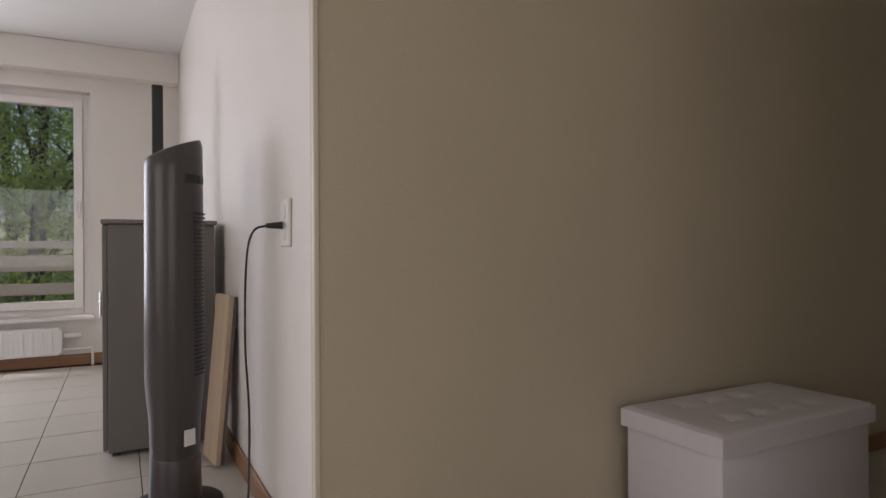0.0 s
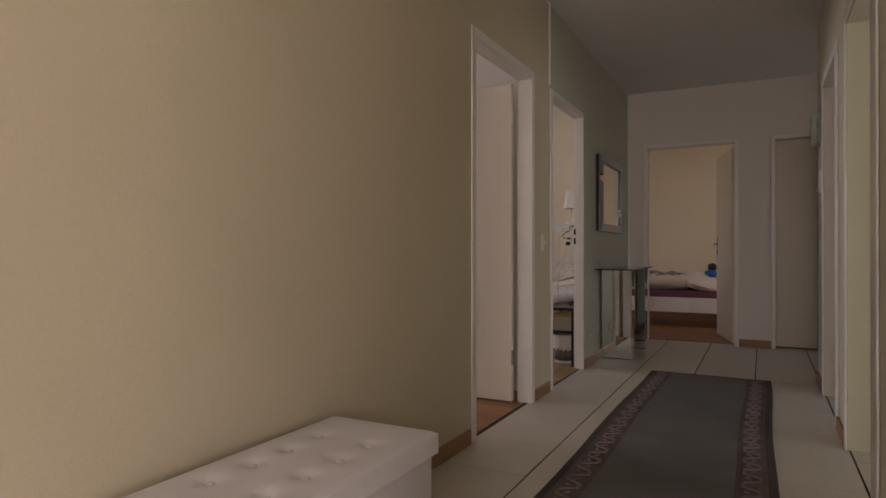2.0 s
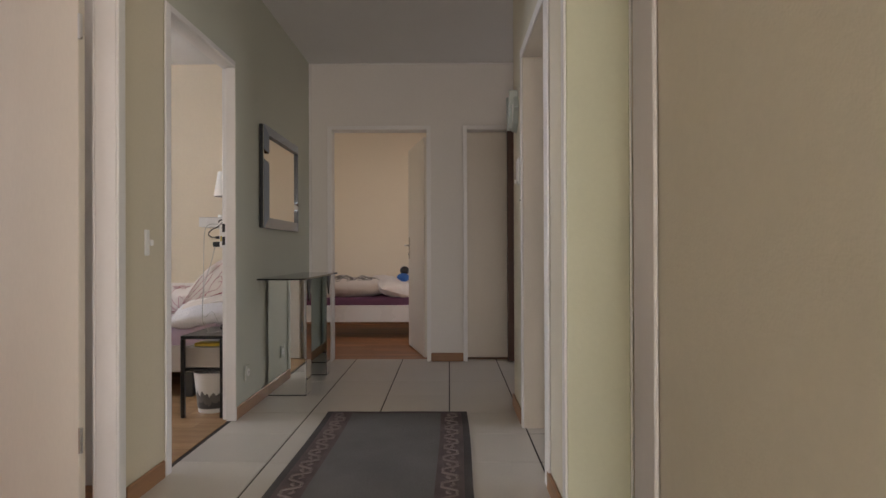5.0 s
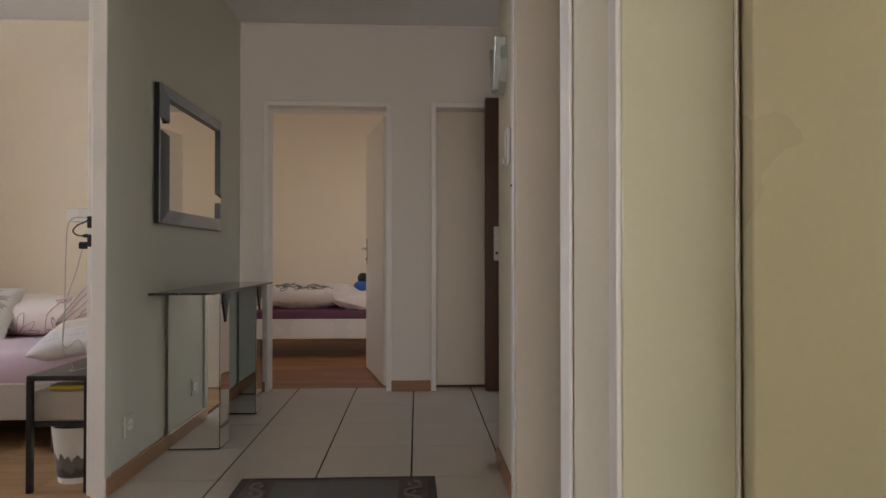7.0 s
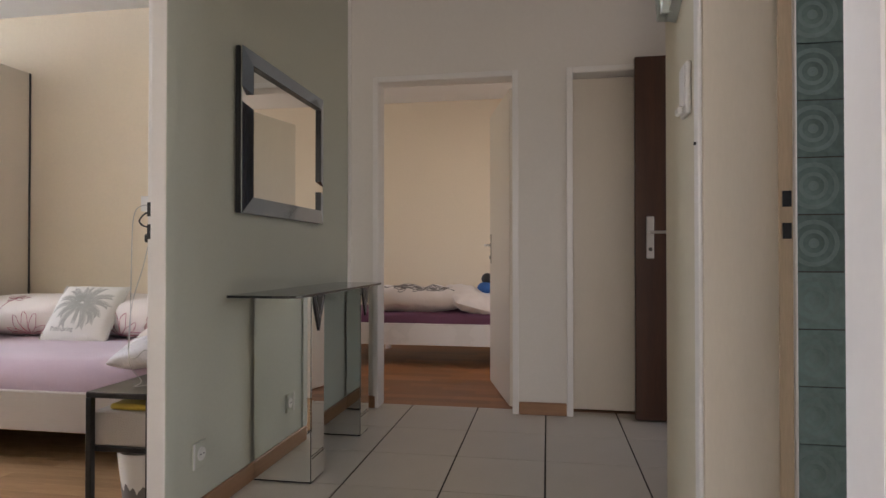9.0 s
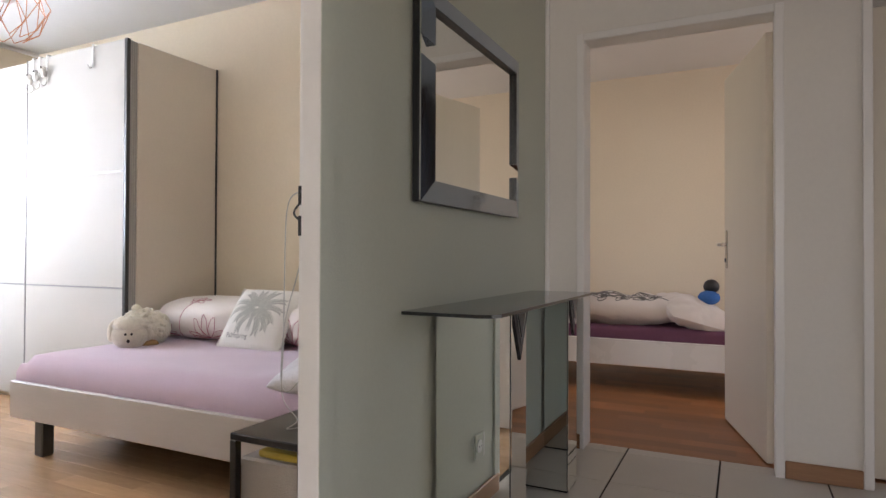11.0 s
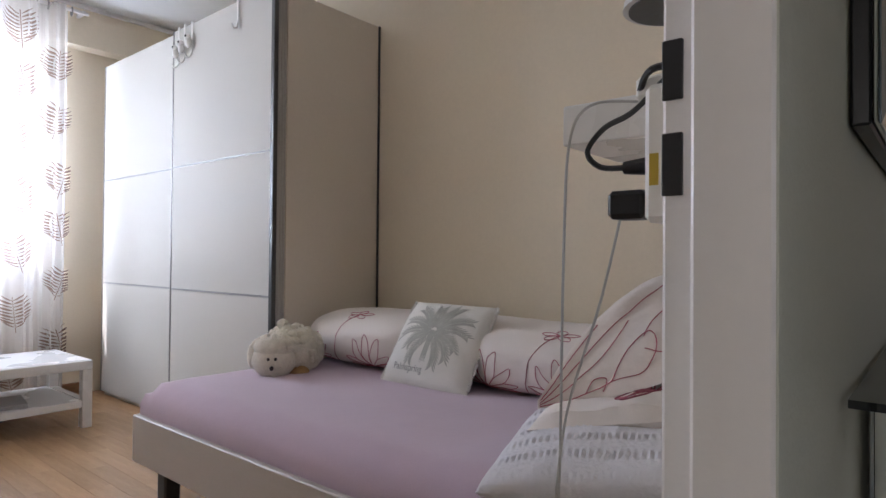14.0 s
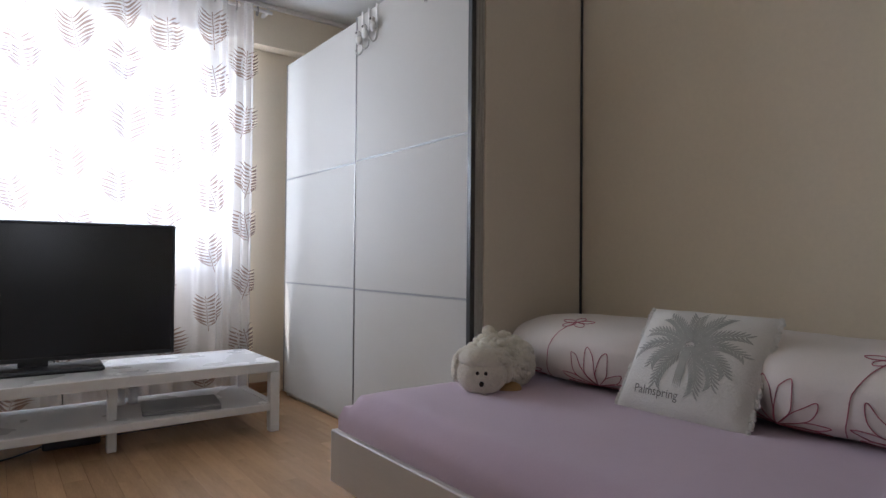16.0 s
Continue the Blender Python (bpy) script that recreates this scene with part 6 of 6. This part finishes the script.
for x in (QX0 + 0.02, QX1 - 0.08):
    for y in (QY0 + 0.1, QY1 - 0.16):
        part("leg", bx(x, y, 0.0, x + 0.05, y + 0.05, 0.1745, bevel=0.004), M["lack"], b2)
m2 = thing("mattress", "mattress with a dark plum fitted sheet", "mattress")
part("cover", bx(QX0 + 0.04, QY0 + 0.04, 0.301, QX1 - 0.04, QY1 - 0.04, 0.445, bevel=0.035, seg=3), M["purple"], m2, "", True)
dv = lilied("duvet", "rolled white duvet with dark twig print", "duvet", 0.5, 1.1, 0.24, pose(9.42, 2.0, 0.545, 0, 6, 3), 21.0, [(-0.6, 0.3, 0.3, 20), (-0.62, -0.25, 0.3, -30), (-0.3, 0.6, 0.3, 60), (-0.5, -0.7, 0.3, 10), (-0.8, 0.02, 0.22, 15), (-0.78, 0.62, 0.2, -20), (-0.8, -0.5, 0.22, 30), (-0.35, 0.05, 0.25, -10)], "linen", 0.03, 0.4, "grey_laminate", thick=0.0032)
lilied("pillow", "crumpled white pillow at the head of the small bed", "pillow", 0.5, 0.46, 0.18, pose(9.34, 1.40, 0.545, 16, -14, 20), 25.0, [], "linen", 0.03, 0.45)
bt = thing("plush_toy", "blue plush toy with a dark cap lying on the pillow", "plush toy")
bm = bmesh.new()
ball(bm, (9.42, 1.315, 0.655), 0.075, (1.2, 1, 0.7))
part("body", bm, M["blue"], bt, "", True)
bm = bmesh.new()
ball(bm, (9.44, 1.30, 0.735), 0.055, (1, 1, 0.95))
part("cap", bm, M["plastic_black"], bt, "dark cap", True)

# ---- floor pieces ----
TW, T, GX, GY = 0.427, 0.414, 5.115, 0.366


def piece_mesh(name, w, h, d, bevel, material):
    bm = bmesh.new()
    box(bm, 0, 0, -d, w, h, 0)
    top_edges = [e for e in bm.edges if all(v.co.z > -1e-6 for v in e.verts)]
    bmesh.ops.bevel(bm, geom=top_edges, offset=bevel, segments=1, affect="EDGES")
    me = bpy.data.meshes.new(name)
    bm.to_mesh(me)
    bm.free()
    me.materials.append(material)
    return me


tile_mesh = piece_mesh("tile", TW - 0.004, T - 0.008, 0.0035, 0.0012, M["tile"])
tile_end = piece_mesh("tile", 7.755 - (GX + 6 * TW) - 0.004, T - 0.008, 0.0035, 0.0012, M["tile"])
rest_v, rest_f = [], []
rnd = random.Random(2)
for i in range(-23, 7):
    for j in range(-9, 14):
        x, y = GX + i * TW, GY + j * T
        hall = y + T / 2 < LW + 0.05
        if not hall and (x > 0.75 or y > 6.2):
            continue
        near = (hall and y > 0.2 and x > -0.6) or (hall and -0.8 < y and x > 5.9) or (hall and y > -1.2 and -0.6 < x < 1.3) or (not hall and x > -1.3)
        if near:
            ob = new("tile", tile_end if i == 6 else tile_mesh)
            ob.location = (x + 0.002, y + 0.004, rnd.uniform(-0.0004, 0.0003))
            ob.parent = hall_floor if hall else living_floor
        elif i < 6:
            n = len(rest_v)
            rest_v += [(x + 0.002, y + 0.004, -0.0002), (x + TW - 0.002, y + 0.004, -0.0002), (x + TW - 0.002, y + T - 0.004, -0.0002), (x + 0.002, y + T - 0.004, -0.0002)]
            rest_f.append((n, n + 1, n + 2, n + 3))
me = bpy.data.meshes.new("tiles_far")
me.from_pydata(rest_v, [], rest_f)
me.materials.append(M["tile"])
ob = new("tiles_far", me)
ob.parent = hall_floor
ob["kind"] = "stuff"

# planks: single pieces where one walks past, joined ones in the far parts of the rooms
pw, pl2, gap = 0.09, 0.62, 0.0007
for floor_ob, x0, x1, y0, y1, near, material in (
        (bedroom_floor, 4.94, 7.66, 2.044, 6.449, (4.9, 7.7, 2.0, 6.5), "parquet"),
        (small_floor, 7.757, 10.4, -1.6, 4.199, (7.7, 10.4, -0.4, 4.2), "parquet_red"),
        (study_floor, 0.99, 4.84, 2.044, 6.449, (3.2, 4.9, 2.0, 4.6), "parquet_red")):
    shared = {}
    far_v, far_f = [], []
    i, x = 0, x0
    while x < x1 - 0.03:
        y = y0 - (i * 0.37) % pl2
        w = min(pw, x1 - x)
        while y < y1 - 0.02:
            a0, a1 = max(y, y0), min(y + pl2, y1)
            if near[0] <= x < near[1] and near[2] <= (a0 + a1) / 2 < near[3]:
                key = (round(w, 3), round(a1 - a0, 3))
                if key not in shared:
                    shared[key] = piece_mesh("plank", w - gap, a1 - a0 - gap, 0.003, 0.0002, M[material])
                ob = new("plank", shared[key])
                ob.location = (x, a0, 0)
                ob.parent = floor_ob
            else:
                n = len(far_v)
                far_v += [(x, a0, 0), (x + w - gap, a0, 0), (x + w - gap, a1 - gap, 0), (x, a1 - gap, 0)]
                far_f.append((n, n + 1, n + 2, n + 3))
            y += pl2
        x += pw
        i += 1
    if far_v:
        me = bpy.data.meshes.new("planks_far")
        me.from_pydata(far_v, [], far_f)
        me.materials.append(M[material])
        ob = new("planks_far", me)
        ob.parent = floor_ob
        ob["kind"] = "stuff"

# green bathroom tiles
bm = bmesh.new()
box(bm, 0, 0, 0, 0.006, 0.147, 0.147)
bt2 = bpy.data.meshes.new("wall_tile")
for r0, r1, h in ((0.062, 0.050, 0.0012), (0.036, 0.026, 0.0012), (0.013, 0.0, 0.0012)):
    n = 24
    a = [bm.verts.new((-h, 0.0735 + r0 * math.cos(k * math.tau / n), 0.0735 + r0 * math.sin(k * math.tau / n))) for k in range(n)]
    b = [bm.verts.new((-h, 0.0735 + max(r1, 0.001) * math.cos(k * math.tau / n), 0.0735 + max(r1, 0.001) * math.sin(k * math.tau / n))) for k in range(n)]
    for k in range(n):
        bm.faces.new((a[k], a[(k + 1) % n], b[(k + 1) % n], b[k])).material_index = 1
bm.to_mesh(bt2)
bm.free()
bt2.materials.append(M["green_tile"])
bt2.materials.append(M["green_motif"])
bath = tagged(link("wall_bath_tiled", bx(5.727, -1.7, 0.0, 5.7345, RW - 0.211, 2.12), M["grout"]), "bathroom wall of dark green ornamental glazed tiles", "wall", kind="structure")
for i in range(8):
    for j in range(14):
        ob = new("wall_tile", bt2)
        ob.location = (5.7205, RW - 0.215 - (i + 1) * 0.15, 0.002 + j * 0.15)
        ob.parent = bath
